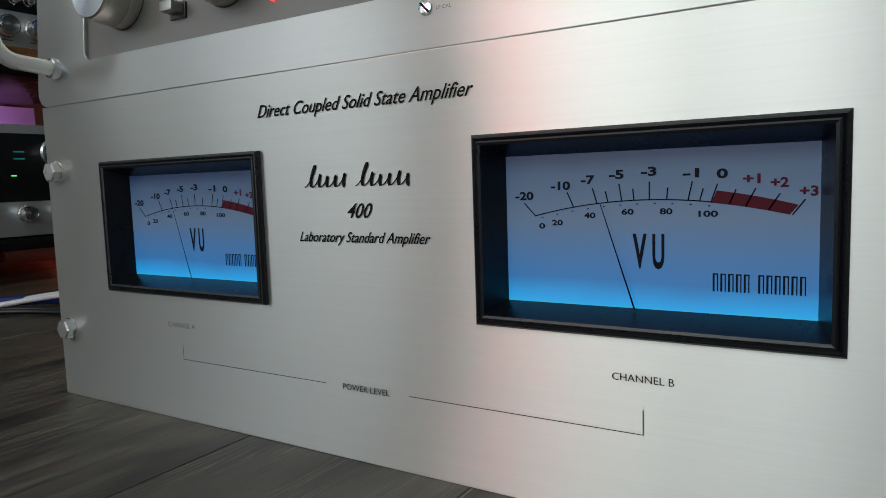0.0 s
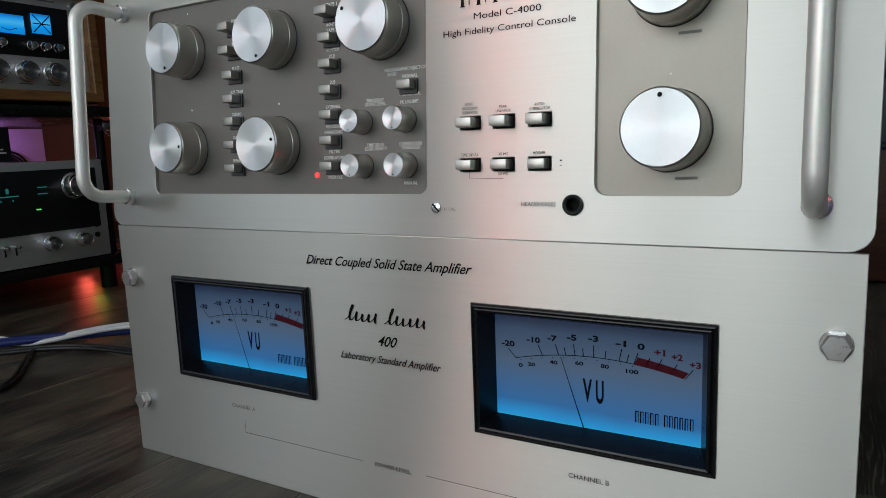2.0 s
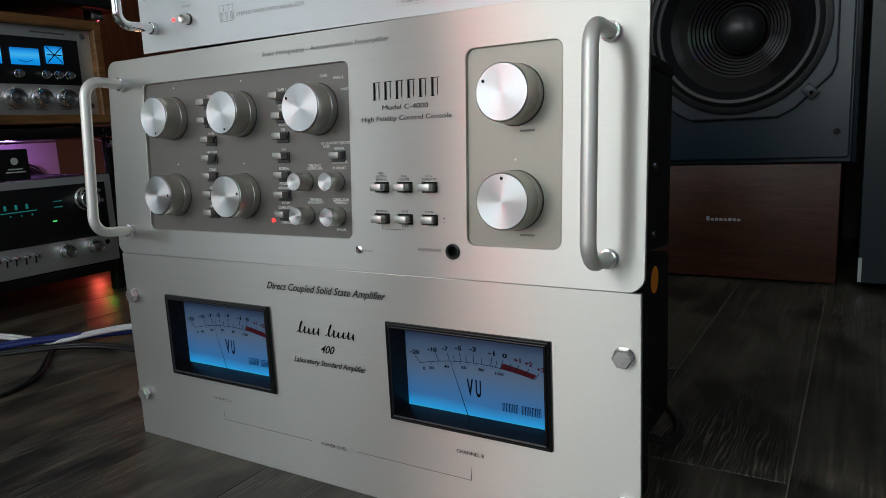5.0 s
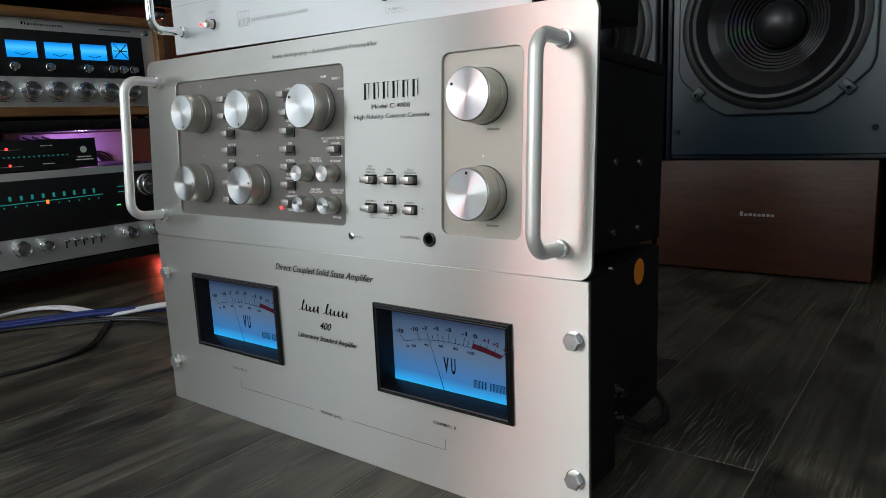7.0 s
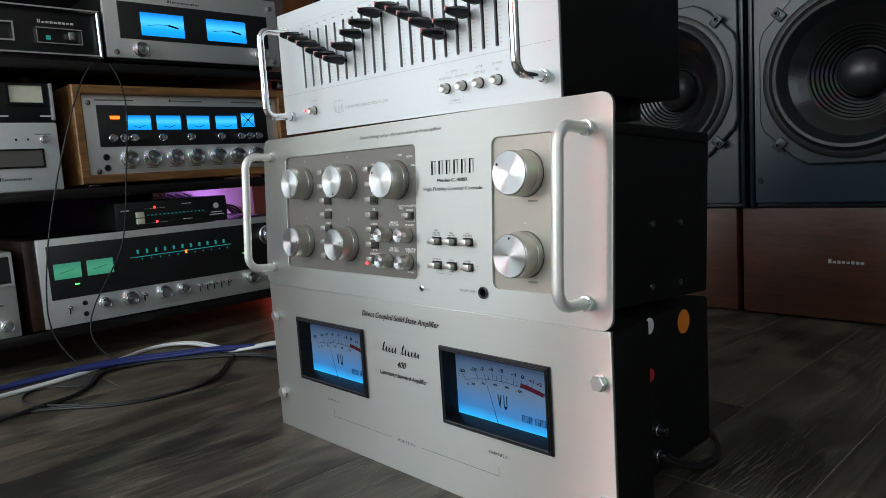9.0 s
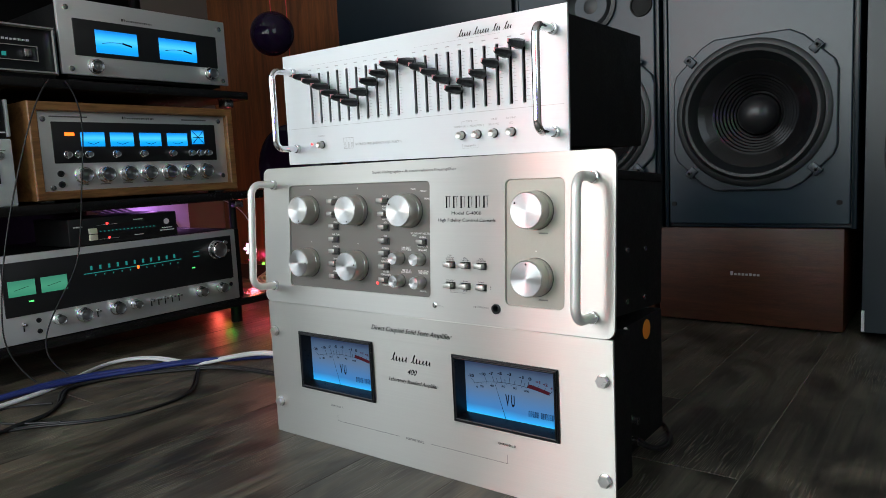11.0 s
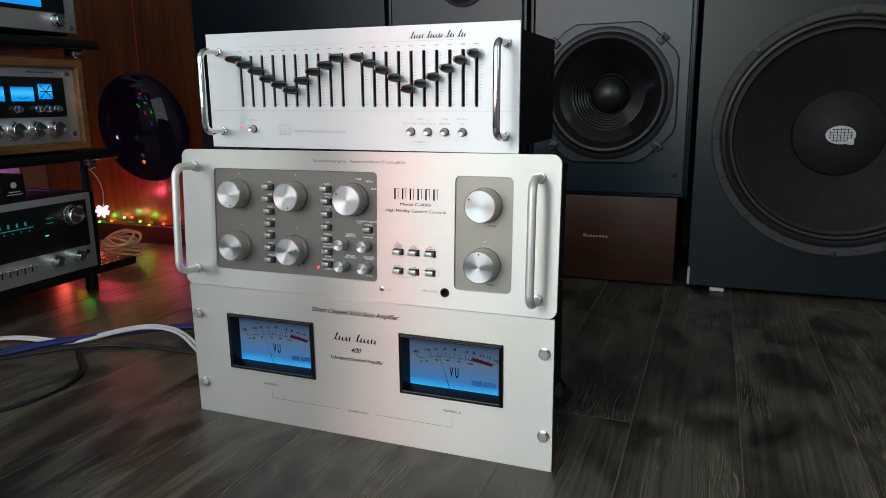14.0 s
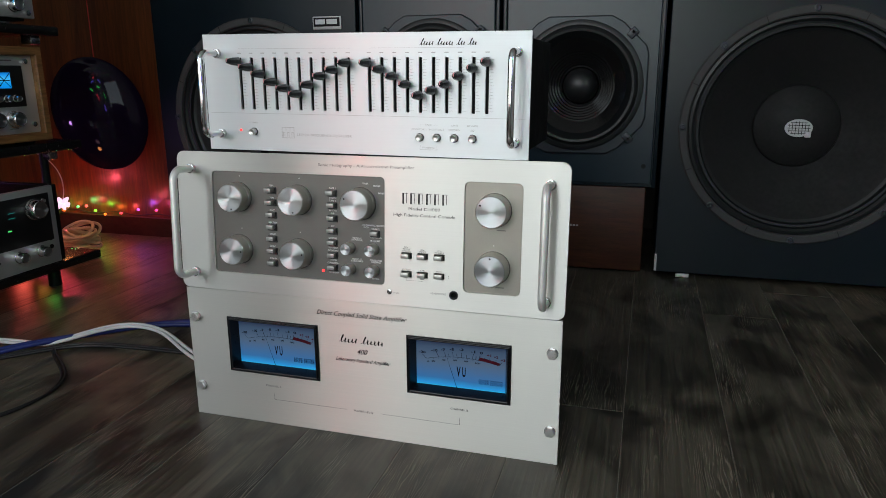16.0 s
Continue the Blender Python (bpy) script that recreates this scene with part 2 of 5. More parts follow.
CAB2 = material("charcoal_cabinet_paint", (0.0040, 0.0100, 0.0155), 0.30, 0, 0.12, 7, 0.03, spec=0.40, rvary=0.07)
CONE = material("paper_cone", (0.006, 0.006, 0.0065), 0.20, 0, 0.25, 30, 0.015, spec=0.4)
CONE2 = material("dusty_paper_cone", (0.0030, 0.0032, 0.0035), 0.75, 0, 0.3, 14, 0.15)
RUBBER = material("rubber", (0.008, 0.010, 0.011), 0.42, 0, 0.2, 40, 0.05)
CASTING = material("cast_frame", (0.036, 0.045, 0.053), 0.38, 0.3, 0.15, 30, 0.08)
GASKET = material("grey_gasket", (0.048, 0.048, 0.049), 0.75, 0, 0.25, 22, 0.2)
BADGE = material("badge_silver", (0.55, 0.56, 0.57), 0.4, 0.3, 0.1, 60)
BROWN = wood("reddish_walnut_veneer", (0.032, 0.0095, 0.0042), (0.084, 0.0255, 0.0105), 0.42, (3, 3, 26))
CASEWOOD = wood("oiled_oak_case", (0.14, 0.060, 0.019), (0.36, 0.175, 0.062), 0.42, (2.5, 14, 26))
PANEL = wood("orange_wood_panelling", (0.042, 0.012, 0.004), (0.155, 0.051, 0.014), 0.34, (16, 16, 1.1), coat=0.15)
SIDEWOOD = wood("dark_walnut_side", (0.020, 0.009, 0.006), (0.05, 0.022, 0.013), 0.45, (10, 2, 20))
PLANK = laminate("grey_brown_laminate")
JOINT = material("floor_joint", (0.20, 0.18, 0.15), 0.7, 0, 0.2, 40)
WALL = material("dark_wall_paint", (0.10, 0.085, 0.075), 0.8, 0, 0.08, 8, 0.1)
WALLL = material("pale_wall_paint", (0.45, 0.43, 0.40), 0.8, 0, 0.06, 8, 0.1)
CEIL = material("white_ceiling_paint", (0.62, 0.61, 0.59), 0.85, 0, 0.04, 8, 0.1)
WHITECABLE = material("white_cable", (0.72, 0.72, 0.72), 0.4, 0, 0.05, 60)
BLUECABLE = material("blue_cable", (0.013, 0.026, 0.15), 0.45, 0, 0.1, 60)
BLACKCABLE = material("black_cable", (0.010, 0.010, 0.011), 0.45, 0, 0.1, 60)
PALECABLE = material("pale_cable", (0.72, 0.66, 0.42), 0.4, 0, 0.08, 60)
GLOSS = material("glossy_black", (0.012, 0.006, 0.022), 0.05, 0, 0.2, 6, coat=0.0, spec=0.28)
SHELF = material("black_lacquered_shelf", (0.010, 0.009, 0.009), 0.25, 0, 0.2, 20)
ORANGE = material("orange_sticker", (0.75, 0.22, 0.02), 0.5, 0, 0.06, 60)
WHITES = material("white_sticker", (0.75, 0.75, 0.72), 0.5, 0, 0.05, 60)
REDS = material("red_sticker", (0.5, 0.03, 0.03), 0.5, 0, 0.06, 60)
DECK = material("pale_silver_paint", (0.72, 0.73, 0.73), 0.42, 0.15, 0.05, 60)
IVORY = material("ivory_switch", (0.70, 0.66, 0.50), 0.4, 0, 0.06, 60)
PAPER = material("pale_backing", (0.55, 0.50, 0.55), 0.7, 0, 0.1, 6)
FACE = brushed("silver_face", (0.80, 0.80, 0.79), 0.36, 0.6, (0.6, 2, 300), metal=0.6, vary=0.03)


# ---- builders ----
def thing(name, m, label, category, group="", kind=""):
    ob = new(name)
    ob.empty_display_size = 0.05
    ob.matrix_basis = m
    return tagged(ob, label, category, group, kind)


def finish(name, mesh, mat, parent, label="", smooth=True, kind=""):
    ob = new(name, mesh)
    if mat:
        mesh.materials.append(mat)
    if smooth and len(mesh.polygons):
        mesh.polygons.foreach_set("use_smooth", [True] * len(mesh.polygons))
        mesh.set_sharp_from_angle(angle=radians(35))
    if parent:
        ob.parent = parent
    return tagged(ob, label, "", "", kind)


def part(name, bm, mat, parent, label="", smooth=True):
    mesh = bpy.data.meshes.new(name)
    bmesh.ops.recalc_face_normals(bm, faces=bm.faces)
    bm.to_mesh(mesh)
    bm.free()
    return finish(name, mesh, mat, parent, label, smooth)


def box(x0, x1, y0, y1, z0, z1, bev=0.0, seg=2, bm=None):
    bm = bm or bmesh.new()
    made = bmesh.ops.create_cube(bm, size=1, matrix=Matrix.Translation(((x0 + x1) / 2, (y0 + y1) / 2, (z0 + z1) / 2)) @ Matrix.Diagonal((abs(x1 - x0), abs(y1 - y0), abs(z1 - z0), 1)))
    if bev:
        edges = list({e for v in made["verts"] for e in v.link_edges})
        bmesh.ops.bevel(bm, geom=edges, offset=bev, segments=seg, affect="EDGES", profile=0.5)
    return bm


def lathe(prof, x=0.0, z=0.0, seg=40, bm=None, turn=None):
    """Turns (radius, y) round an axis along y through (x, z)."""
    bm = bm or bmesh.new()
    rings = []
    for r, y in prof:
        if r < 1e-6:
            rings.append([bm.verts.new((x, y, z))])
        else:
            rings.append([bm.verts.new((x + r * math.cos(2 * math.pi * i / seg), y, z + r * math.sin(2 * math.pi * i / seg))) for i in range(seg)])
    for a, b in zip(rings, rings[1:]):
        for i in range(seg):
            j = (i + 1) % seg
            if len(a) == 1 and len(b) == 1:
                continue
            if len(a) == 1:
                bm.faces.new((a[0], b[i], b[j]))
            elif len(b) == 1:
                bm.faces.new((a[i], a[j], b[0]))
            else:
                bm.faces.new((a[i], a[j], b[j], b[i]))
    if turn:
        bmesh.ops.transform(bm, matrix=turn, verts=bm.verts)
    return bm


def curve_mesh(name, cu):
    ob = bpy.data.objects.new(name, cu)
    scene.collection.objects.link(ob)
    mesh = bpy.data.meshes.new_from_object(ob.evaluated_get(bpy.context.evaluated_depsgraph_get()))
    mesh.name = name
    bpy.data.objects.remove(ob)
    bpy.data.curves.remove(cu)
    return mesh


def rrect(x0, x1, z0, z1, r, n=6):
    pts = []
    for cx, cz, a in ((x1 - r, z1 - r, 0), (x0 + r, z1 - r, 90), (x0 + r, z0 + r, 180), (x1 - r, z0 + r, 270)):
        for i in range(n + 1):
            w = radians(a + 90 * i / n)
            pts.append((cx + r * math.cos(w), cz + r * math.sin(w)))
    return pts


def circle(x, z, r, n=28):
    return [(x + r * math.cos(2 * math.pi * i / n), z + r * math.sin(2 * math.pi * i / n)) for i in range(n)]


UPRIGHT = Matrix.Rotation(radians(90), 4, "X")


def plate(name, outer, holes, y0, y1, mat, parent, label="", bev=0.0006):
    """A flat plate with openings, its front at y0 and its back at y1."""
    cu = bpy.data.curves.new(name, "CURVE")
    cu.dimensions, cu.fill_mode = "2D", "BOTH"
    for loop in (outer, *holes):
        sp = cu.splines.new("POLY")
        sp.points.add(len(loop) - 1)
        for p, (x, z) in zip(sp.points, loop):
            p.co = (x, z, 0, 1)
        sp.use_cyclic_u = True
    cu.extrude, cu.bevel_depth, cu.offset, cu.bevel_resolution = (y1 - y0) / 2 - bev, bev, -bev, 1
    mesh = curve_mesh(name, cu)
    mesh.transform(Matrix.Translation((0, (y0 + y1) / 2, 0)) @ UPRIGHT)
    bm = bmesh.new()
    bm.from_mesh(mesh)
    bmesh.ops.remove_doubles(bm, verts=bm.verts, dist=0.00002)
    bm.to_mesh(mesh)
    bm.free()
    return finish(name, mesh, mat, parent, label, False)


def tube(name, pts, r, mat, parent, label="", smooth=False, res=6):
    cu = bpy.data.curves.new(name, "CURVE")
    cu.dimensions, cu.bevel_depth, cu.bevel_resolution, cu.use_fill_caps = "3D", r, res, True
    sp = cu.splines.new("NURBS" if smooth else "POLY")
    sp.points.add(len(pts) - 1)
    for p, c in zip(sp.points, pts):
        p.co = (*c, 1)
    if smooth:
        sp.order_u, sp.use_endpoint_u, sp.resolution_u = 4, True, 8
    return finish(name, curve_mesh(name, cu), mat, parent, label)


def text(s, x, z, w, h, mat, parent, y=-0.0003, align=0, shear=0.0, weight=0.0, name="lettering"):
    """A line of lettering w wide and h high; x is its left end, or its middle where align is 1."""
    cu = bpy.data.curves.new(name, "FONT")
    cu.body, cu.size, cu.shear, cu.resolution_u = s, 1.0, shear, 3
    cu.extrude, cu.offset = 0.0, weight
    mesh = curve_mesh(name, cu)
    co = np.empty(len(mesh.vertices) * 3)
    mesh.vertices.foreach_get("co", co)
    co = co.reshape(-1, 3)
    lo, hi = co[:, 0].min(), co[:, 0].max()
    sx = w / (hi - lo)
    sz = h / 0.70
    x0 = x - (w / 2 if align else 0)
    out = np.stack([x0 + (co[:, 0] - lo) * sx, np.full(len(co), y), z + co[:, 1] * sz], 1)
    mesh.vertices.foreach_set("co", out.ravel())
    mesh.update()
    return finish(name, mesh, mat, parent, smooth=False)


def quads(name, rects, mat, parent, y=-0.0003, label="", lean=0.0):
    """Thin printed bars: (x0, x1, z0, z1)."""
    if len(rects) > 1 and name not in ("maker_mark", "nameplate", "scale_ticks", "row_of_ticks"):
        return [quads(name, [q], mat, parent, y, label, lean) for q in rects]
    bm = bmesh.new()
    for x0, x1, z0, z1 in rects:
        s = lean * (z1 - z0)
        bm.faces.new([bm.verts.new(p) for p in ((x0, y, z0), (x1, y, z0), (x1 + s, y, z1), (x0 + s, y, z1))])
    return part(name, bm, mat, parent, label, False)


def strokes(x, z, w, h, words, mat, parent, y=-0.0003, lean=0.0, weight=0.16, name="maker_mark", caps=False):
    """A maker's mark as plain arch shapes, one for each letter; words are counts of letters, the first of each taller."""
    total = sum(words) + 0.8 * (len(words) - 1)
    step, at = w / total, x
    for n in words:
        for i in range(n):
            hh = h if i == 0 or caps else h * (0.62, 0.55, 0.66)[i % 3]
            a, b = at + step * 0.10, at + step * 0.82
            t1, t2, tt = step * weight, step * weight * 0.6, h * 0.08
            pts = [(a, 0), (a + t1, 0), (a + t1, hh - tt), (b - t2, hh - tt), (b - t2, 0), (b, 0), (b, hh), (a, hh)]
            bm = bmesh.new()
            v = [bm.verts.new((px + lean * pz, y, z + pz)) for px, pz in pts]
            for f in ((0, 1, 2, 7), (7, 2, 3, 6), (3, 4, 5, 6)):
                bm.faces.new([v[k] for k in f])
            part(name, bm, mat, parent, "", False)
            at += step
        at += step * 0.8


def script(x, z, w, h, words, mat, parent, y=-0.0003, lean=0.5, thick=0.0017, name="maker_mark"):
    """A maker's mark as a flowing pen line of plain loops, thick on the way down and thin on the way up."""
    total = sum(words) + 1.0 * (len(words) - 1)
    step, at = w / total, x
    for n in words:
        pts, m = [], 14
        for i in range(n * m + 1):
            u = i / m
            k = min(int(u), n - 1)
            f = u - k
            tall = h if k == 0 else h * (0.50, 0.58, 0.46)[k % 3]
            zz = tall * (0.5 - 0.5 * math.cos(2 * math.pi * f))
            xx = at + step * (u * 0.96 + 0.30 * math.sin(2 * math.pi * f) * (0.55 if k else 1.0))
            pts.append((xx + lean * zz, z + zz, f))
        bm = bmesh.new()
        prev = None
        for i, (px, pz, f) in enumerate(pts):
            q = pts[min(i + 1, len(pts) - 1)]
            p = pts[max(i - 1, 0)]
            d = Vector((q[0] - p[0], q[1] - p[1])).normalized()
            t = thick * (0.5 if f > 0.5 else 0.16)
            a, b = bm.verts.new((px - d.y * t, y, pz + d.x * t)), bm.verts.new((px + d.y * t, y, pz - d.x * t))
            if prev:
                bm.faces.new((prev[0], a, b, prev[1]))
            prev = (a, b)
        part(name, bm, mat, parent, "", False)
        at += step * (n + 1.0)


def emblem(x, z, w, h, n, mat, parent, y=-0.0003):
    """A wide maker's mark as plain upright bars, a broad and a fine one in turn, with fine feet."""
    step = w / n
    for k in range(n):
        a = x + step * (k + 0.12)
        bm = bmesh.new()
        for x0, x1, z0, z1 in ((a, a + step * 0.19, 0, h), (a + step * 0.48, a + step * 0.54, h * 0.06, h * 0.94), (a - step * 0.06, a + step * 0.25, 0, h * 0.035), (a - step * 0.06, a + step * 0.66, h * 0.965, h)):
            bm.faces.new([bm.verts.new(p) for p in ((x0, y, z + z0), (x1, y, z + z0), (x1, y, z + z1), (x0, y, z + z1))])
        part("maker_mark", bm, mat, parent, "", False)


def line(name, pts, w, mat, parent, y=-0.0003):
    """A printed line through (x, z) points."""
    bm = bmesh.new()
    for (xa, za), (xb, zb) in zip(pts, pts[1:]):
        d = Vector((xb - xa, zb - za))
        if d.length < 1e-7:
            continue
        n = Vector((-d.y, d.x)).normalized() * w / 2
        e = d.normalized() * w / 2
        bm.faces.new([bm.verts.new((p[0], y, p[1])) for p in ((xa + n.x - e.x, za + n.y - e.y), (xa - n.x - e.x, za - n.y - e.y), (xb - n.x + e.x, zb - n.y + e.y), (xb + n.x + e.x, zb + n.y + e.y))])
    return part(name, bm, mat, parent, "", False)


def frame_rings(rings, x0, x1, z0, z1):
    """A picture-frame shape: rings of (inset, y) round a rectangle."""
    bm = bmesh.new()
    loops = []
    for i, y in rings:
        loops.append([bm.verts.new(p) for p in ((x0 + i, y, z0 + i), (x1 - i, y, z0 + i), (x1 - i, y, z1 - i), (x0 + i, y, z1 - i))])
    for a, b in zip(loops, loops[1:]):
        for k in range(4):
            j = (k + 1) % 4
            bm.faces.new((a[k], a[j], b[j], b[k]))
    return bm


def knob(parent, x, z, r, depth, name="knob", y=0.0, mark=None, capmat=None, sidemat=None, seg=48):
    """A turned knob that stands out from y towards the viewer, with a bright face and a pointer dot."""
    sk = 0.0006
    k = part(name, lathe([(r * 1.030, y + 0.0006), (r * 1.040, y - 0.0008), (r * 1.030, y - depth * 0.30), (r * 1.012, y - depth * 0.32), (r * 1.012, y - depth * 0.335), (r * 1.022, y - depth * 0.35), (r * 0.985, y - depth + sk), (r * 0.955, y - depth)], x, z, seg), sidemat or KNOBSIDE, parent)
    cap = part("face", lathe([(r * 0.945, 0.0002), (r * 0.935, -0.0004), (r * 0.5, -0.00015), (0, 0.0)], 0, 0, seg), capmat or TURNED, k, "lathe-turned bright knob face")
    cap.location = (x, y - depth, z)
    if mark is not None:
        a = radians(mark)
        part("pointer_dot", lathe([(r * 0.06, y - depth - 0.0006), (0, y - depth - 0.0006)], x + 0.78 * r * math.sin(a), z + 0.78 * r * math.cos(a), 12), INK, k)
    # black ring stands in for the contact shadow round the knob's foot
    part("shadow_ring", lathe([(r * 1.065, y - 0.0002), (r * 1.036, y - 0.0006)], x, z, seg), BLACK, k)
    return k


def arc_handle(name, parent, x, za, zb, reach, r, mat, corner=0.014, collar=True):
    pts = [(x, 0.004, za)]
    s = 1 if zb > za else -1
    for i in range(9):
        w = radians(90 * i / 8)
        pts.append((x, -reach + corner - corner * math.sin(w), za + s * (corner - corner * math.cos(w))))
    for i in range(9):
        w = radians(90 * i / 8)
        pts.append((x, -reach + corner - corner * math.cos(w), zb - s * (corner - corner * math.sin(w))))
    pts.append((x, 0.004, zb))
    h = tube(name, pts, r, mat, parent, res=8)
    if collar:
        for z in (za, zb):
            part("collar", lathe([(r * 1.02, -0.0045), (r * 1.30, -0.0042), (r * 1.36, -0.0025), (r * 1.36, 0.0)], x, z, 28), STEEL, h)
    return h


def hexbolt(parent, x, z, r, h, y=0.0):
    b = part("hex_bolt", lathe([(r * 1.0, y), (r, y - h * 0.85), (r * 0.86, y - h), (0, y - h * 1.02)], x, z, 6, turn=None), BOLT, parent, "hexagonal steel bolt head", False)
    part("washer", lathe([(r * 1.05, y - 0.0001), (r * 1.05, y - 0.001), (r * 0.5, y - 0.0011)], x, z, 24), STEEL, b)
    return b


# ---- the room ----
X0, X1, Y0, Y1, H = -1.35, 2.3, -2.4, 1.34, 2.4


def structure(name, bm, mat, label, category):
    return tagged(part(name, bm, mat, None, label, False), "", category, "", "structure")


floor = structure("floor", box(X0, X1, Y0, Y1, -0.05, -0.0006), JOINT, "grey-brown wood-look laminate plank floor", "floor")
structure("ceiling", box(X0 - 0.1, X1 + 0.1, Y0 - 0.1, Y1 + 0.1, H, H + 0.1), CEIL, "plain white painted ceiling", "ceiling")
structure("wall_north", box(X0 - 0.1, X1 + 0.1, Y1, Y1 + 0.1, -0.05, H), WALL, "dark painted wall behind the loudspeakers", "wall")
bm = bmesh.new()
for a in ((Y0, WEST_FILL[0], -0.05, H), (WEST_FILL[1], Y1, -0.05, H), (WEST_FILL[0], WEST_FILL[1], -0.05, WEST_FILL[2]), (WEST_FILL[0], WEST_FILL[1], WEST_FILL[3], H)):
    box(X0 - 0.1, X0, a[0], a[1], a[2], a[3], bm=bm)
structure("wall_west", bm, WALL, "dark painted wall with an added opening, behind the equipment rack", "wall")
# unseen opening, added to go with the west fill lamp
win = thing("west_fill_opening", pose(X0, 0, 0, 0, 0, 90), "unseen white framed side opening added to let in fill light", "window", kind="structure")
part("window_frame", frame_rings([(0, 0.06), (0, -0.01), (0.05, -0.01), (0.05, 0.06)], *WEST_FILL), WHITES, win)
bm = bmesh.new()
for a in ((Y0, EAST_FILL[0], -0.05, H), (EAST_FILL[1], Y1, -0.05, H), (EAST_FILL[0], EAST_FILL[1], -0.05, EAST_FILL[2]), (EAST_FILL[0], EAST_FILL[1], EAST_FILL[3], H)):
    box(X1, X1 + 0.1, a[0], a[1], a[2], a[3], bm=bm)
structure("wall_east", bm, WALLL, "pale painted side wall with an added opening", "wall")
# unseen opening, added to go with the east fill lamp
win = thing("east_fill_opening", pose(X1, 0, 0, 0, 0, 90), "unseen white framed side opening added to let in fill light", "window", kind="structure")
part("window_frame", frame_rings([(0, -0.06), (0, 0.01), (0.05, 0.01), (0.05, -0.06)], *EAST_FILL), WHITES, win)
bm = bmesh.new()
for a in ((X0 - 0.1, WIN[0], -0.05, H), (WIN[1], X1 + 0.1, -0.05, H), (WIN[0], WIN[1], -0.05, WIN[2]), (WIN[0], WIN[1], WIN[3], H)):
    box(a[0], a[1], Y0 - 0.1, Y0, a[2], a[3], bm=bm)
structure("wall_south", bm, WALLL, "pale wall with a wide window", "wall")
win = thing("window_1", pose(0, Y0, 0), "white framed window with daylight behind", "window", kind="structure")
part("window_frame", frame_rings([(0, -0.06), (0, 0.01), (0.05, 0.01), (0.05, -0.06)], *WIN), WHITES, win)
for (_, a), (b, _) in zip(PANES, PANES[1:]):
    part("mullion", box(a, b, -0.05, 0.0, WIN[2] + 0.05, WIN[3] - 0.05, 0.004), WHITES, win)
structure("wall_wood_corner", box(X0 + 0.002, -0.683, 0.90, Y1 - 0.002, 0.0, H - 0.002, 0.003), PANEL, "orange-brown wood-veneered wall corner", "wall")
structure("baseboard", box(X0 + 0.004, -0.69, 0.882, 0.897, 0.0, 0.05, 0.003), SIDEWOOD, "dark wooden baseboard", "trim")

# ---- power amplifier, lowest of the stack ----
amp = thing("power_amplifier", pose(0, 0, 0), "silver power amplifier with two blue-lit meters on the floor", "amplifier")
W, HP = 0.4835, 0.1780
METERS = ((0.0575, 0.1845), (0.3005, 0.4270))
MZ0, MZ1 = 0.0690, 0.1430
plate("front_panel", [(0, 0), (W, 0), (W, HP), (0, HP)], [[(a + 0.002, MZ0 + 0.002), (b - 0.002, MZ0 + 0.002), (b - 0.002, MZ1 - 0.002), (a + 0.002, MZ1 - 0.002)] for a, b in METERS], 0.0, 0.0032, SILVER, amp, "brushed silver front panel", 0.0004)
part("chassis", box(0.02, 0.445, 0.06, 0.235, 0.012, 0.160, 0.002), MATT, amp, "black chassis")
part("front_chassis", box(0.014, 0.466, 0.0225, 0.085, 0.010, 0.168, 0.002), MATT, amp)
for x in (0.06, 0.40):
    for y in (0.05, 0.20):
        part("foot", box(x - 0.012, x + 0.012, y - 0.012, y + 0.012, 0.0, 0.0125, 0.002), RUBBER, amp)
for x in (0.0112, 0.4735):
    for z in (0.0425, 0.1388):
        hexbolt(amp, x, z, 0.0063, 0.0060)

SCALE = (("-20", -0.0469, 0.0129), ("-10", -0.0319, 0.0165), ("-7", -0.0211, 0.0185), ("-5", -0.0103, 0.0201), ("-3", 0.0013, 0.0208), ("-1", 0.0156, 0.0198), ("0", 0.0257, 0.0193))
RSCALE = (("+1", 0.0348, 0.0173), ("+2", 0.0431, 0.0159), ("+3", 0.0515, 0.0130))
LOW = (("0", -0.0396, 0.0013), ("20", -0.0333, 0.0026), ("40", -0.0205, 0.0053), ("60", -0.0063, 0.0066), ("80", 0.0073, 0.0067), ("100", 0.0213, 0.0058))


def arc_at(x):
    """Height of the dial's scale line at x."""
    return 0.0109 - (x - 0.003) ** 2 * 2.75


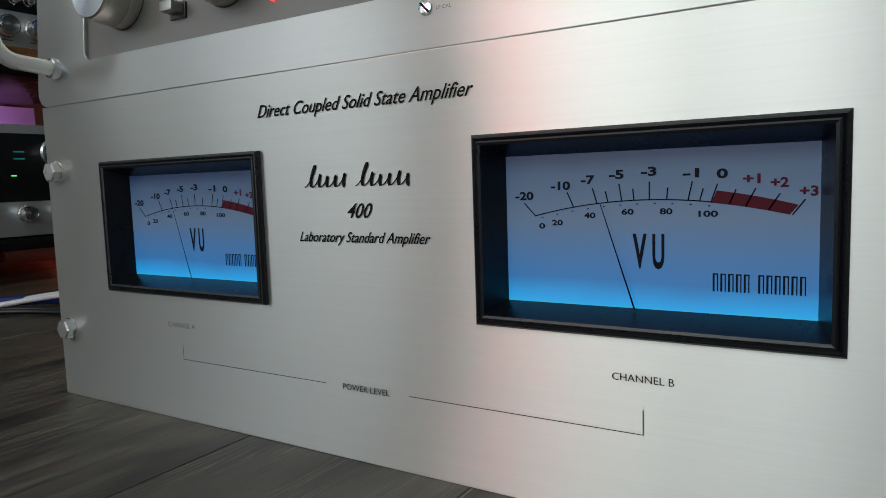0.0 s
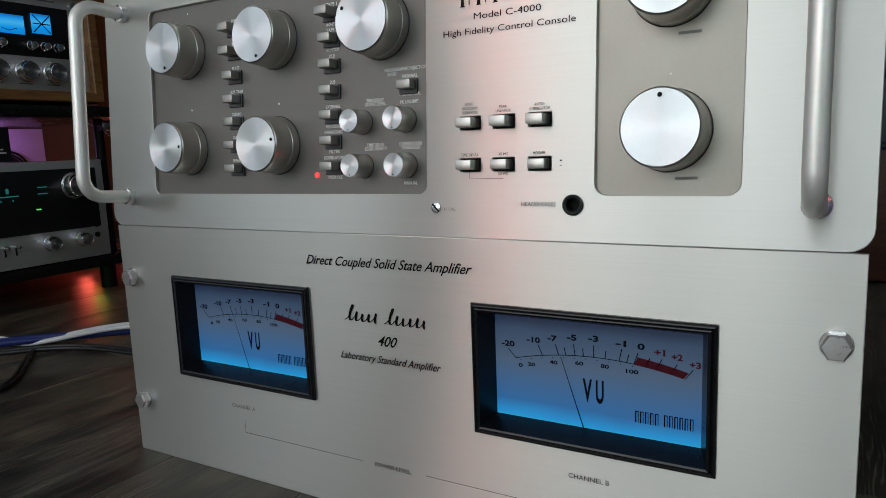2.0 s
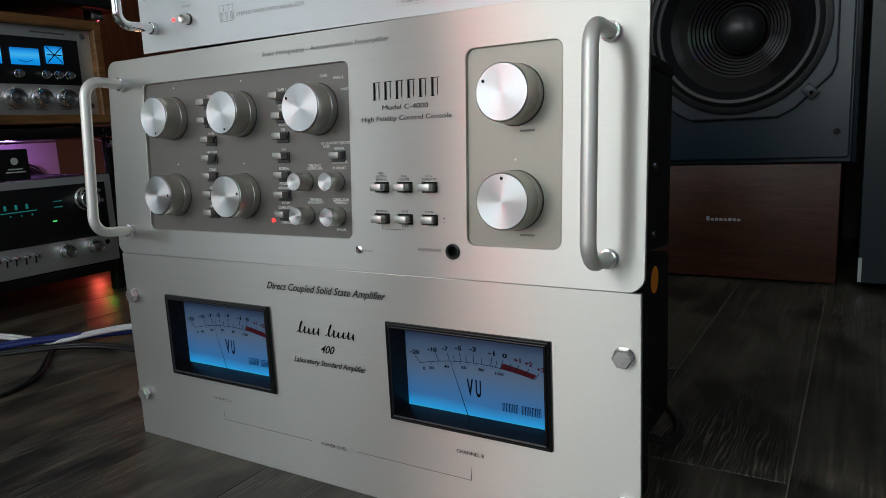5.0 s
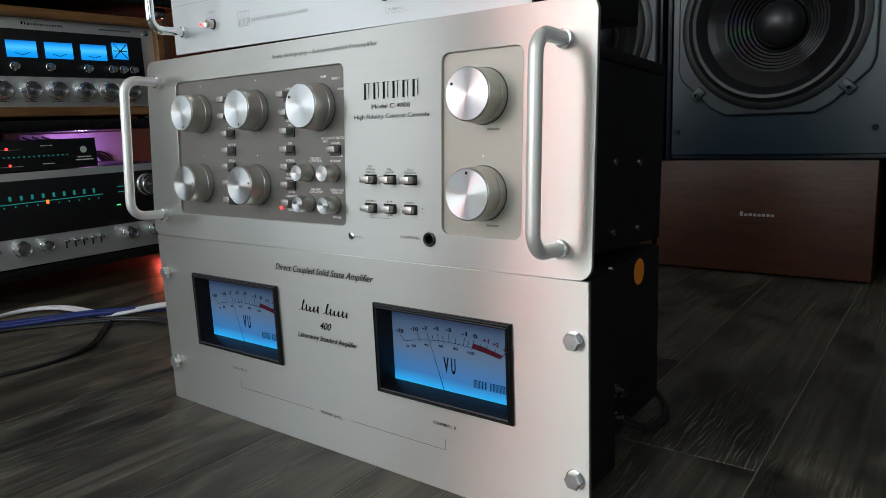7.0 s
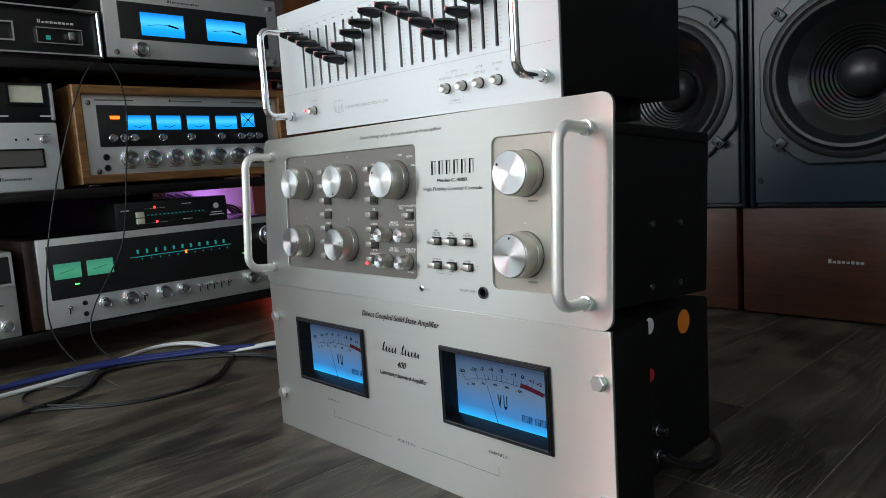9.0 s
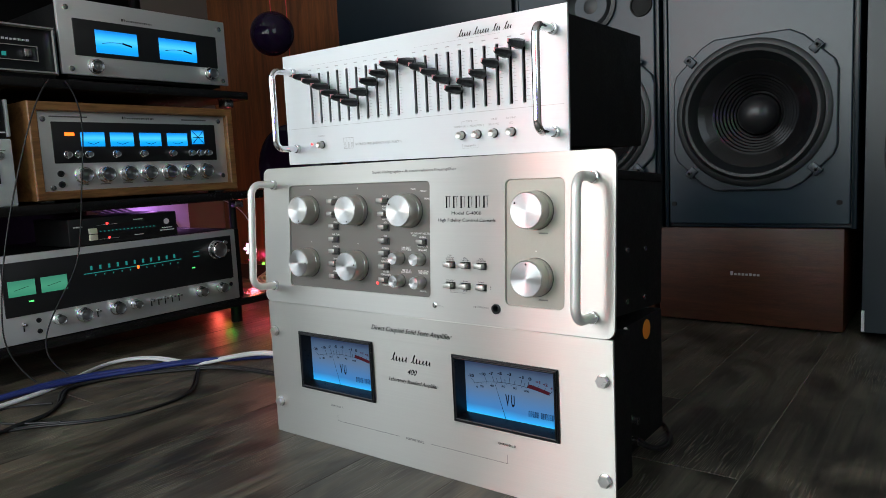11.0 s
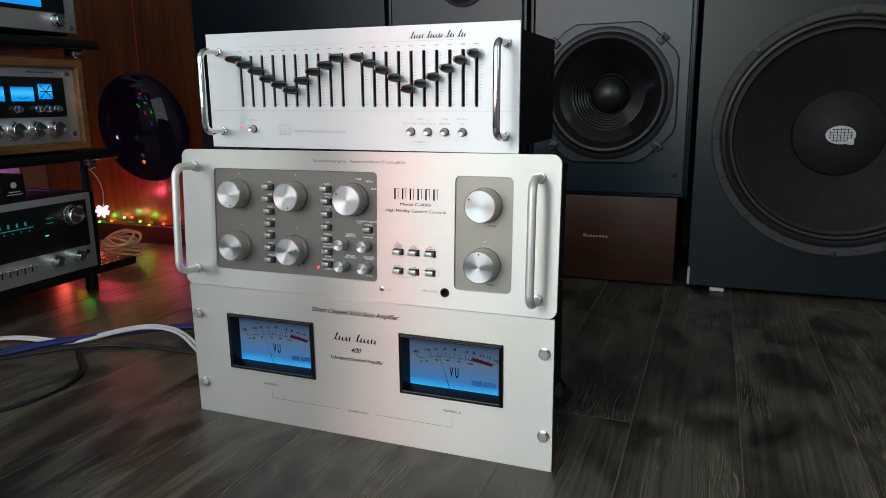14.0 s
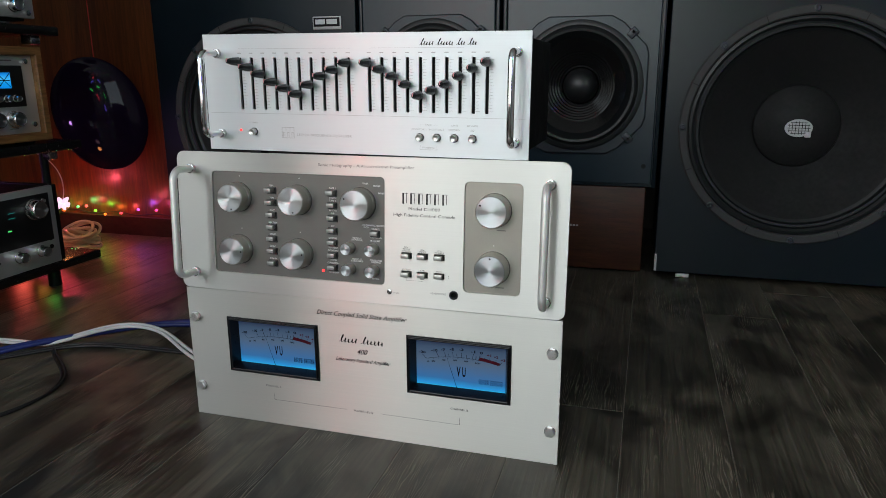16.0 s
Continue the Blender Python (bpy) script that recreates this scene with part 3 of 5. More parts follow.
def vu_meter(x0, x1, swing):
    cx, cz, yd = (x0 + x1) / 2, 0.1060, 0.0105
    m = part("meter", frame_rings([(0.0, 0.0015), (0.0, -0.0018), (0.0008, -0.0030), (0.0014, -0.0032), (0.0022, -0.0024), (0.0026, -0.0030), (0.0032, -0.0032), (0.0042, -0.0028), (0.0090, 0.0120), (0.0080, 0.0210), (0.0, 0.0210), (0.0, 0.0015)], x0, x1, MZ0, MZ1), BEZEL, amp, "black stepped meter bezel", False)
    part("dial", box(x0 + 0.0085, x1 - 0.0085, yd, yd + 0.002, MZ0 + 0.008, MZ1 - 0.0075), DIAL, m, "blue backlit dial", False)
    y = yd - 0.0004
    for s, x, z in SCALE:
        text(s, cx + x, cz + z - 0.0014, 0.0024 * len(s) + (0.0006 if len(s) > 1 else 0.0012), 0.0030, NAVYINK, m, y, 1, weight=0.035)
    for s, x, z in RSCALE:
        text(s, cx + x, cz + z - 0.0014, 0.0053, 0.0030, REDINK, m, y, 1, weight=0.035)
    for s, x, z in LOW:
        text(s, cx + x, cz + z - 0.0009, 0.0019 * len(s) + 0.0006, 0.0020, NAVYINK, m, y, 1, weight=0.03)
    xs = [-0.0423 + i * (0.0222 + 0.0423) / 24 for i in range(25)]
    line("scale_line", [(cx + x, cz + arc_at(x)) for x in xs], 0.0004, NAVYINK, m, y)
    bm = bmesh.new()
    n = 16
    top = [(0.0240 + (0.0487 - 0.0240) * i / n) for i in range(n + 1)]
    low = [(0.0222 + (0.0461 - 0.0222) * i / n) for i in range(n + 1)]
    a = [bm.verts.new((cx + x, y, cz + arc_at(x - 0.0018) + 0.0038 - 0.06 * (x - 0.024) * 0.5)) for x in top]
    b = [bm.verts.new((cx + x, y, cz + arc_at(x) - 0.0003)) for x in low]
    for i in range(n):
        bm.faces.new((a[i], a[i + 1], b[i + 1], b[i]))
    part("red_zone", bm, REDINK, m, "dark red overload band", False)
    for x, ln in ((-0.0423, 0.0055), (-0.0267, 0.0060), (-0.0176, 0.0058), (-0.0135, 0.0040), (-0.0084, 0.0060), (-0.0040, 0.0040), (0.0015, 0.0062), (0.0075, 0.0040), (0.0147, 0.0064), (0.0185, 0.0042), (0.0222, 0.0062), (0.0280, 0.0050), (0.0331, 0.0062), (0.0400, 0.0060), (0.0470, 0.0058)):
        d = Vector((x - 0.0015, 0.062)).normalized() * ln
        if x < -0.03:
            d = Vector((-0.0045, 0.0048))
        line("tick", [(cx + x, cz + arc_at(x)), (cx + x + d.x, cz + arc_at(x) + d.y)], 0.00045, NAVYINK, m, y)
    for i in range(11):
        x = -0.0395 + 0.0061 * i
        line("minor_dot", [(cx + x, cz + arc_at(x) - 0.0014), (cx + x + 0.0003, cz + arc_at(x) - 0.0014)], 0.0004, NAVYINK, m, y)
    text("V", cx - 0.0020, cz - 0.0132, 0.0050, 0.0118, NAVYINK, m, y, 1, weight=0.03)
    text("U", cx + 0.0046, cz - 0.0132, 0.0042, 0.0118, NAVYINK, m, y, 1, weight=0.03)
    strokes(cx + 0.0226, cz - 0.0206, 0.0290, 0.0062, (5, 6), NAVYINK, m, y, 0, 0.26, caps=True)
    foot, tip = Vector((cx - 0.0035, MZ0 + 0.0085)), Vector((cx - 0.0159 + swing, cz + 0.0096))
    bm = bmesh.new()
    for w, p, q in ((0.00032, foot, tip),):
        s = (q - p).normalized()
        nn = Vector((-s.y, s.x)) * w
        f = [bm.verts.new((p.x + nn.x, y - 0.0016, p.y + nn.y)), bm.verts.new((p.x - nn.x, y - 0.0016, p.y - nn.y)), bm.verts.new((q.x - nn.x * 0.5, y - 0.0016, q.y - nn.y * 0.5)), bm.verts.new((q.x + nn.x * 0.5, y - 0.0016, q.y + nn.y * 0.5))]
        face = bm.faces.new(f)
        bmesh.ops.solidify(bm, geom=[face], thickness=0.0004)
    part("needle", bm, NAVYINK, m, "thin dark pointer needle", False)
    return m


vu_meter(*METERS[0], 0.0005)
vu_meter(*METERS[1], 0.0)
text("Direct Coupled Solid State Amplifier", 0.1842, 0.1583, 0.1172, 0.0058, INK, amp, shear=0.45, weight=0.010)
script(0.2120, 0.1250, 0.0590, 0.0098, (5, 6), INK, amp, lean=0.5)
text("400", 0.2362, 0.1111, 0.0140, 0.0064, INK, amp, shear=0.45, weight=0.010)
text("Laboratory Standard Amplifier", 0.2072, 0.1003, 0.0722, 0.0046, INK, amp, shear=0.45, weight=0.010)
text("CHANNEL A", 0.1066, 0.0518, 0.0221, 0.0027, GREYINK, amp)
text("CHANNEL B", 0.3546, 0.0533, 0.0217, 0.0027, INK, amp)
text("POWER LEVEL", 0.2290, 0.0330, 0.0262, 0.0027, INK, amp)
line("bracket_line", [(0.1179, 0.0425), (0.1179, 0.0345), (0.2189, 0.0345)], 0.0003, INK, amp)
line("bracket_line", [(0.2657, 0.0345), (0.3656, 0.0345), (0.3656, 0.0433)], 0.0003, INK, amp)
for z in (0.055, 0.031):
    j = part("phono_socket", lathe([(0.0055, 0.0), (0.0055, -0.003), (0.0042, -0.0032), (0.0042, -0.011), (0.003, -0.011), (0.003, -0.004), (0, -0.004)], 0, 0, 20), STEEL, amp, "silver phono socket")
    j.matrix_basis = pose(0.445, 0.127, z, 0, 0, 90)
for nm, y, z, r, mt in (("orange_sticker", 0.184, 0.1445, 0.0115, ORANGE), ("white_sticker", 0.121, 0.153, 0.0075, WHITES), ("red_sticker", 0.121, 0.108, 0.006, REDS)):
    s = part(nm, lathe([(r, 0), (r, -0.0004), (0, -0.0004)], 0, 0, 24), mt, amp)
    s.matrix_basis = pose(0.445, y, z, 0, 0, 90)

# ---- control preamplifier, in the middle ----
pre = thing("control_preamplifier", pose(0, 0, 0.1781, -4.0, 0, 0), "silver control preamplifier with handles and turned knobs on the amplifier", "preamplifier")
LR = (0.0455, 0.2735, 0.0236, 0.1505)
RR = (0.3690, 0.4345, 0.0232, 0.1490)
BLOW = [(x, z) for z in (0.0611, 0.0391) for x in (0.3005, 0.3200, 0.3400)]
holes = [rrect(*LR, 0.005), rrect(*RR, 0.006), circle(0.3582, 0.0184, 0.0050)] + [rrect(x - 0.0058, x + 0.0066, z - 0.0036, z + 0.0036, 0.0004, 2) for x, z in BLOW]
plate("front_panel", rrect(-0.004, 0.4855, 0.0, 0.1738, 0.010), holes, 0.0, 0.0032, SILVER2, pre, "brushed silver front panel with rounded corners", 0.0004)
plate("control_field", rrect(LR[0] - 0.004, LR[1] + 0.004, LR[2] - 0.004, LR[3] + 0.004, 0.005), [], 0.0024, 0.0046, SLATE, pre, "recessed dark grey control field", 0.0003)
plate("volume_field", rrect(RR[0] - 0.004, RR[1] + 0.004, RR[2] - 0.004, RR[3] + 0.004, 0.006), [], 0.0024, 0.0046, TAUPE, pre, "recessed taupe volume field", 0.0003)
part("chassis", box(0.02, 0.445, 0.0052, 0.235, 0.004, 0.157, 0.002), MATT, pre, "black steel chassis")
part("cover", box(0.018, 0.447, 0.022, 0.230, 0.150, 0.160, 0.002), MATT, pre)
for y in (0.127, 0.179):
    for z in (0.018, 0.074):
        s = part("cover_screw", lathe([(0.0032, 0), (0.003, -0.0012), (0, -0.0016)], 0, 0, 14), STEEL, pre)
        s.matrix_basis = pose(0.445, y, z, 0, 0, 90)
FY = 0.0024
for x, z, mk, r in ((0.0807, 0.1195, 170, 0.0172), (0.1620, 0.1192, 165, 0.0172), (0.2430, 0.1184, -60, 0.0180), (0.0803, 0.0545, 90, 0.0172), (0.1625, 0.0540, 80, 0.0172)):
    knob(pre, x, z, r, 0.0200, "tone_knob", FY, mk)
for z, mk in ((0.1183, -60), (0.0530, 0)):
    knob(pre, 0.4030, z, 0.0180, 0.0200, "volume_knob", FY, mk)
for x, z in ((0.2288, 0.0653), (0.2588, 0.0653), (0.2292, 0.0399), (0.2592, 0.0398)):
    k = knob(pre, x, z, 0.0068, 0.0135, "small_knob", FY, 180, seg=32)
for x, z in ((0.0830, 0.1450), (0.1640, 0.1450), (0.0840, 0.0805), (0.1640, 0.0800), (0.4030, 0.0785)):
    part("index_dot", lathe([(0.0007, FY - 0.0003), (0, FY - 0.0003)], x, z, 10), WHITEINK, pre)


def push_button(x, z, out, mat, y=FY):
    b = part("push_button", box(x - 0.0046, x + 0.0046, y - out, y + 0.003, z - 0.0025, z + 0.0025, 0.0005), mat, pre)
    if y == FY:
        # black well drawn lower than the button to paint in its shadow
        part("well_and_shadow", box(x - 0.0058, x + 0.0062, y - 0.0012, y + 0.0005, z - 0.0050, z + 0.0033, 0.0003), BLACK, b, "", False)
    return b


COLZ = (0.1300, 0.1152, 0.1000, 0.0849, 0.0704, 0.0554, 0.0402)
ATXT = ("TONE", "3 DB", "40 HZ", "-3dB TRIM", "STEREO", "OUTPUT", "SPEAKER")
BTXT = ("TAPE 1", "TAPE 2", "DUB", "DUB", "EXTERNAL", "INFRASONIC", "CORRELATION")
BLOWT = ("MONITOR", "MONITOR", "", "", "PROCESSOR", "FILTER", "THRESHOLD")
for i, z in enumerate(COLZ):
    push_button(0.1265, z, 0.0085 if i not in (0, 1) else 0.0110, BUTTON)
    push_button(0.2070, z, 0.0085 if i else 0.0110, BUTTON)
    for s, x in ((ATXT[i], 0.1268), (BTXT[i], 0.2072)):
        text(s, x, z + 0.0042, 0.00138 * len(s), 0.0019, WHITEINK, pre, FY - 0.0003, 1, weight=0.025)
    if BLOWT[i]:
        text(BLOWT[i], 0.2078, z - 0.0074, 0.00135 * len(BLOWT[i]), 0.0018, WHITEINK, pre, FY - 0.0003, 1, weight=0.025)
    else:
        quads("faint_print", [(0.2045, 0.2095, z - 0.0056, z - 0.0045)], GREYINK, pre, FY - 0.0003)
    quads("faint_print", [(0.1240, 0.1296, z - 0.0056, z - 0.0045)], GREYINK, pre, FY - 0.0003)
push_button(0.2610, 0.0843, 0.0065, BUTTON)
for s, x, z, w in (("HOLOGRAPHIC INJECTION", 0.2590, 0.0925, 0.0235), ("RATIO", 0.2500, 0.0900, 0.0050), ("NORMAL", 0.2620, 0.0884, 0.0085), ("THEORETICAL", 0.2618, 0.0785, 0.0125), ("TIME DELAY", 0.2380, 0.0764, 0.0105), ("OUTPUT LEVEL", 0.2382, 0.0742, 0.0125), ("PK UNLIMIT", 0.2615, 0.0742, 0.0105), ("TIME DELAY", 0.2380, 0.0510, 0.0105), ("ECHO DENSITY", 0.2382, 0.0488, 0.0130), ("CORRELATION", 0.2618, 0.0510, 0.0125), ("THRESHOLD", 0.2620, 0.0488, 0.0105), ("MANUAL", 0.2620, 0.0290, 0.0075), ("TUNER", 0.2490, 0.1412, 0.0060), ("PHONO 2", 0.2630, 0.1390, 0.0075), ("PHONO 1", 0.2690, 0.1305, 0.0068)):
    text(s, x, z, w * 1.2, 0.0019, WHITEINK, pre, FY - 0.0003, 1, weight=0.025)
for x, z in ((0.092, 0.0975), (0.172, 0.0975), (0.092, 0.0325), (0.172, 0.0325), (0.412, 0.0955), (0.412, 0.0305)):
    quads("faint_print", [(x - 0.006, x + 0.004, z, z + 0.0013)], GREYINK, pre, FY - 0.0003)
part("indicator_lamp", lathe([(0.0015, FY), (0.0015, FY - 0.001), (0, FY - 0.0018)], 0.1940, 0.0350, 16), REDLED, pre, "lit red indicator lamp")
for i, (x, z) in enumerate(BLOW):
    push_button(x, z, (0.0075, 0.0078, 0.0075, 0.0075, 0.0062, 0.0045)[i], BUTTON_S, 0.0)
    part("slot_back", box(x - 0.0064, x + 0.0072, 0.0030, 0.0036, z - 0.0042, z + 0.0042), HOLE, pre, "", False)
for s, x, z, w in (("SONIC", 0.3005, 0.0702, 0.0050), ("HOLOGRAM", 0.3008, 0.0680, 0.0090), ("GENERATOR", 0.3008, 0.0658, 0.0095), ("PEAK", 0.3203, 0.0680, 0.0045), ("UNLIMITER", 0.3203, 0.0658, 0.0085), ("AUTO-", 0.3403, 0.0680, 0.0055), ("CORRELATOR", 0.3403, 0.0658, 0.0112), ("TIME DELAY", 0.3008, 0.0437, 0.0105), ("35 MS", 0.3203, 0.0437, 0.0055), ("50 MS", 0.3203, 0.0335, 0.0055), ("POWER", 0.3403, 0.0437, 0.0065), ("HEADPHONES", 0.3400, 0.0176, 0.0185), ("LF CAL", 0.2885, 0.0148, 0.0070)):
    text(s, x, z, w, 0.0015 if s != "HEADPHONES" else 0.0022, GREYINK if s in ("HEADPHONES", "LF CAL") else INK, pre, -0.0003, 1)
line("bracket_line", [(0.3008, 0.0352), (0.3008, 0.0318), (0.3203, 0.0318)], 0.0002, INK, pre)
quads("power_marks", [(0.3512, 0.3522, 0.0400, 0.0408), (0.3512, 0.3522, 0.0378, 0.0382)], INK, pre)
part("headphone_socket", lathe([(0.0052, 0.0012), (0.0052, -0.0012), (0.0044, -0.0016), (0.0034, -0.0010), (0.0032, 0.012), (0, 0.012)], 0.3582, 0.0184, 28), BLACK, pre, "black headphone socket")
part("calibration_screw", lathe([(0.0030, 0.0), (0.0030, -0.0008), (0.0024, -0.0011), (0, -0.0011)], 0.2800, 0.0162, 22), STEEL, pre)
line("screw_slot", [(0.2782, 0.0180), (0.2818, 0.0144)], 0.0008, INK, pre, -0.0014)
text("Sonic Holography - Autocorrelation Preamplifier", 0.1906, 0.1608, 0.1192, 0.0033, GREYINK, pre)
emblem(0.2945, 0.1212, 0.0570, 0.0122, 6, INK, pre)
text("Model C-4000", 0.3032, 0.1142, 0.0374, 0.0033, INK, pre)
text("High Fidelity Control Console", 0.2850, 0.1068, 0.0736, 0.0033, INK, pre)
arc_handle("handle", pre, 0.0170, 0.0215, 0.1525, 0.0365, 0.0045, SATIN)
arc_handle("handle", pre, 0.4640, 0.0195, 0.1490, 0.0365, 0.0045, SATIN)

# ---- graphic equaliser, on top ----
eq = thing("graphic_equalizer", pose(0.241, 0.016, 0.3530, 0, 0.5, 0), "bright silver graphic equalizer with black sliders and chrome handles", "equalizer")
SL = [(-0.1485 + 0.01536 * i) for i in range(10)] + [(0.0150 + 0.0150 * i) for i in range(10)]
SZ = (0.1035, 0.0970, 0.0896, 0.0805, 0.0738, 0.0675, 0.0780, 0.0876, 0.0945, 0.1020, 0.1020, 0.0952, 0.0880, 0.0795, 0.0676, 0.0732, 0.0799, 0.0885, 0.0965, 0.1030)
BX = (0.0740, 0.0940, 0.1140, 0.1345)
holes = [rrect(x - 0.0018, x + 0.0018, 0.0485, 0.1080, 0.0008, 2) for x in SL] + [circle(x, 0.0215, 0.0046) for x in BX] + [circle(-0.1350, 0.0225, 0.0046)]
plate("front_panel", [(-0.197, 0.0), (0.197, 0.0), (0.197, 0.1345), (-0.197, 0.1345)], holes, 0.0, 0.003, BRIGHT, eq, "bright silver front panel", 0.0003)
part("slot_backing", box(-0.16, 0.16, 0.0042, 0.005, 0.03, 0.115), HOLE, eq, "", False)
part("chassis", box(-0.188, 0.188, 0.0055, 0.205, 0.004, 0.130, 0.002), MATT, eq, "black painted chassis")
for x in (-0.15, 0.15):
    for y in (0.03, 0.17):
        part("foot", box(x - 0.01, x + 0.01, y - 0.01, y + 0.01, -0.014, 0.005, 0.002), RUBBER, eq)


def slider(x, z):
    bm = bmesh.new()
    rings = []
    for y, w, h in ((0.002, 0.0012, 0.0018), (-0.004, 0.0012, 0.0018), (-0.004, 0.0044, 0.0046), (-0.0055, 0.0050, 0.0052), (-0.011, 0.0050, 0.0050), (-0.018, 0.0042, 0.0042), (-0.0235, 0.0031, 0.0032), (-0.0270, 0.0018, 0.0020), (-0.0280, 0.0009, 0.0010)):
        rings.append([bm.verts.new((x + w * math.cos(a), y, z + h * math.sin(a))) for a in [2 * math.pi * (i + 0.5) / 8 for i in range(8)]])
    for a, b in zip(rings, rings[1:]):
        for i in range(8):
            bm.faces.new((a[i], a[(i + 1) % 8], b[(i + 1) % 8], b[i]))
    bm.faces.new(rings[-1])
    s = part("slider_knob", bm, BEZEL, eq, "black tapered slider knob", False)
    part("slider_mark", box(x - 0.0006, x + 0.0006, -0.0283, -0.0200, z - 0.0006, z + 0.0032, 0.0003), PINK, s, "pink pointer line", False)
    line("dotted_scale", [(x + 0.0026, 0.050), (x + 0.0026, 0.107)], 0.0001, EQINK, eq)
    quads("scale_ticks", [(x + 0.0030, x + 0.0075 if k % 4 == 0 else x + 0.0062, 0.051 + 0.0034 * k, 0.0513 + 0.0034 * k) for k in range(17)], EQINK, eq)
    quads("faint_print", [(x - 0.0026, x + 0.0022, 0.1125, 0.1135)], EQINK, eq)


for x, z in zip(SL, SZ):
    slider(x, z)
line("rule", [(-0.193, 0.0440), (0.192, 0.0440)], 0.0003, EQINK, eq)
line("rule", [(-0.149, 0.1180), (-0.008, 0.1180)], 0.0002, EQINK, eq)
line("rule", [(0.015, 0.1180), (0.124, 0.1180)], 0.0002, EQINK, eq)


def round_button(x, z):
    b = part("round_button", lathe([(0.0038, 0.003), (0.0038, -0.006), (0.0032, -0.0072), (0.0018, -0.0066), (0, -0.0064)], x, z, 24), KNOBSIDE, eq, "small bright push button")
    part("collar", lathe([(0.0046, 0.003), (0.0046, -0.0008), (0.0039, -0.0008)], x, z, 24), BLACK, b)


for x in BX:
    round_button(x, 0.0215)
round_button(-0.1350, 0.0225)
part("indicator_lamp", lathe([(0.0014, 0), (0.0012, -0.0008), (0, -0.001)], -0.1530, 0.0240, 12), REDLED, eq, "lit red indicator lamp")
text("POWER", -0.1350, 0.0322, 0.0110, 0.0018, EQINK, eq, align=1)
line("maker_mark", [(-0.0975, 0.0162), (-0.0975, 0.0285), (-0.0820, 0.0285), (-0.0820, 0.0162), (-0.0975, 0.0162)], 0.0004, EQINK, eq)
strokes(-0.0965, 0.0170, 0.0140, 0.0060, (1, 1, 1), EQINK, eq)
for x in (-0.0925, -0.0872):
    line("maker_mark", [(x, 0.0240), (x, 0.0285)], 0.0004, EQINK, eq)
text("STEREO FREQUENCY EQUALIZER", -0.0785, 0.0190, 0.0705, 0.0026, EQINK, eq)
script(0.0735, 0.1205, 0.0640, 0.0072, (5, 6, 3, 3), INK, eq, lean=0.6, thick=0.0011)
for s, x, z, w in (("TAPE", 0.0840, 0.0345, 0.0080), ("MONITOR 1", 0.0730, 0.0295, 0.0170), ("MONITOR 2", 0.0935, 0.0295, 0.0170), ("LINE", 0.1145, 0.0345, 0.0075), ("RECORD", 0.1140, 0.0295, 0.0125), ("BY-PASS", 0.1345, 0.0345, 0.0115), ("EQ", 0.1345, 0.0295, 0.0040), ("DUBBING", 0.0840, 0.0095, 0.0140)):
    text(s, x, z, w, 0.0019, EQINK, eq, align=1)
line("bracket_line", [(0.0745, 0.0330), (0.0745, 0.0354), (0.0785, 0.0354)], 0.0002, EQINK, eq)
line("bracket_line", [(0.0895, 0.0354), (0.0940, 0.0354), (0.0940, 0.0330)], 0.0002, EQINK, eq)
line("bracket_line", [(0.0745, 0.0125), (0.0745, 0.0080), (0.0940, 0.0080), (0.0940, 0.0125)], 0.0002, EQINK, eq)
arc_handle("handle", eq, -0.1785, 0.0195, 0.1130, 0.0345, 0.0039, CHROME, 0.010)
arc_handle("handle", eq, 0.1825, 0.0185, 0.1130, 0.0345, 0.0039, CHROME, 0.010)

# ---- loudspeakers ----
SY = 0.845


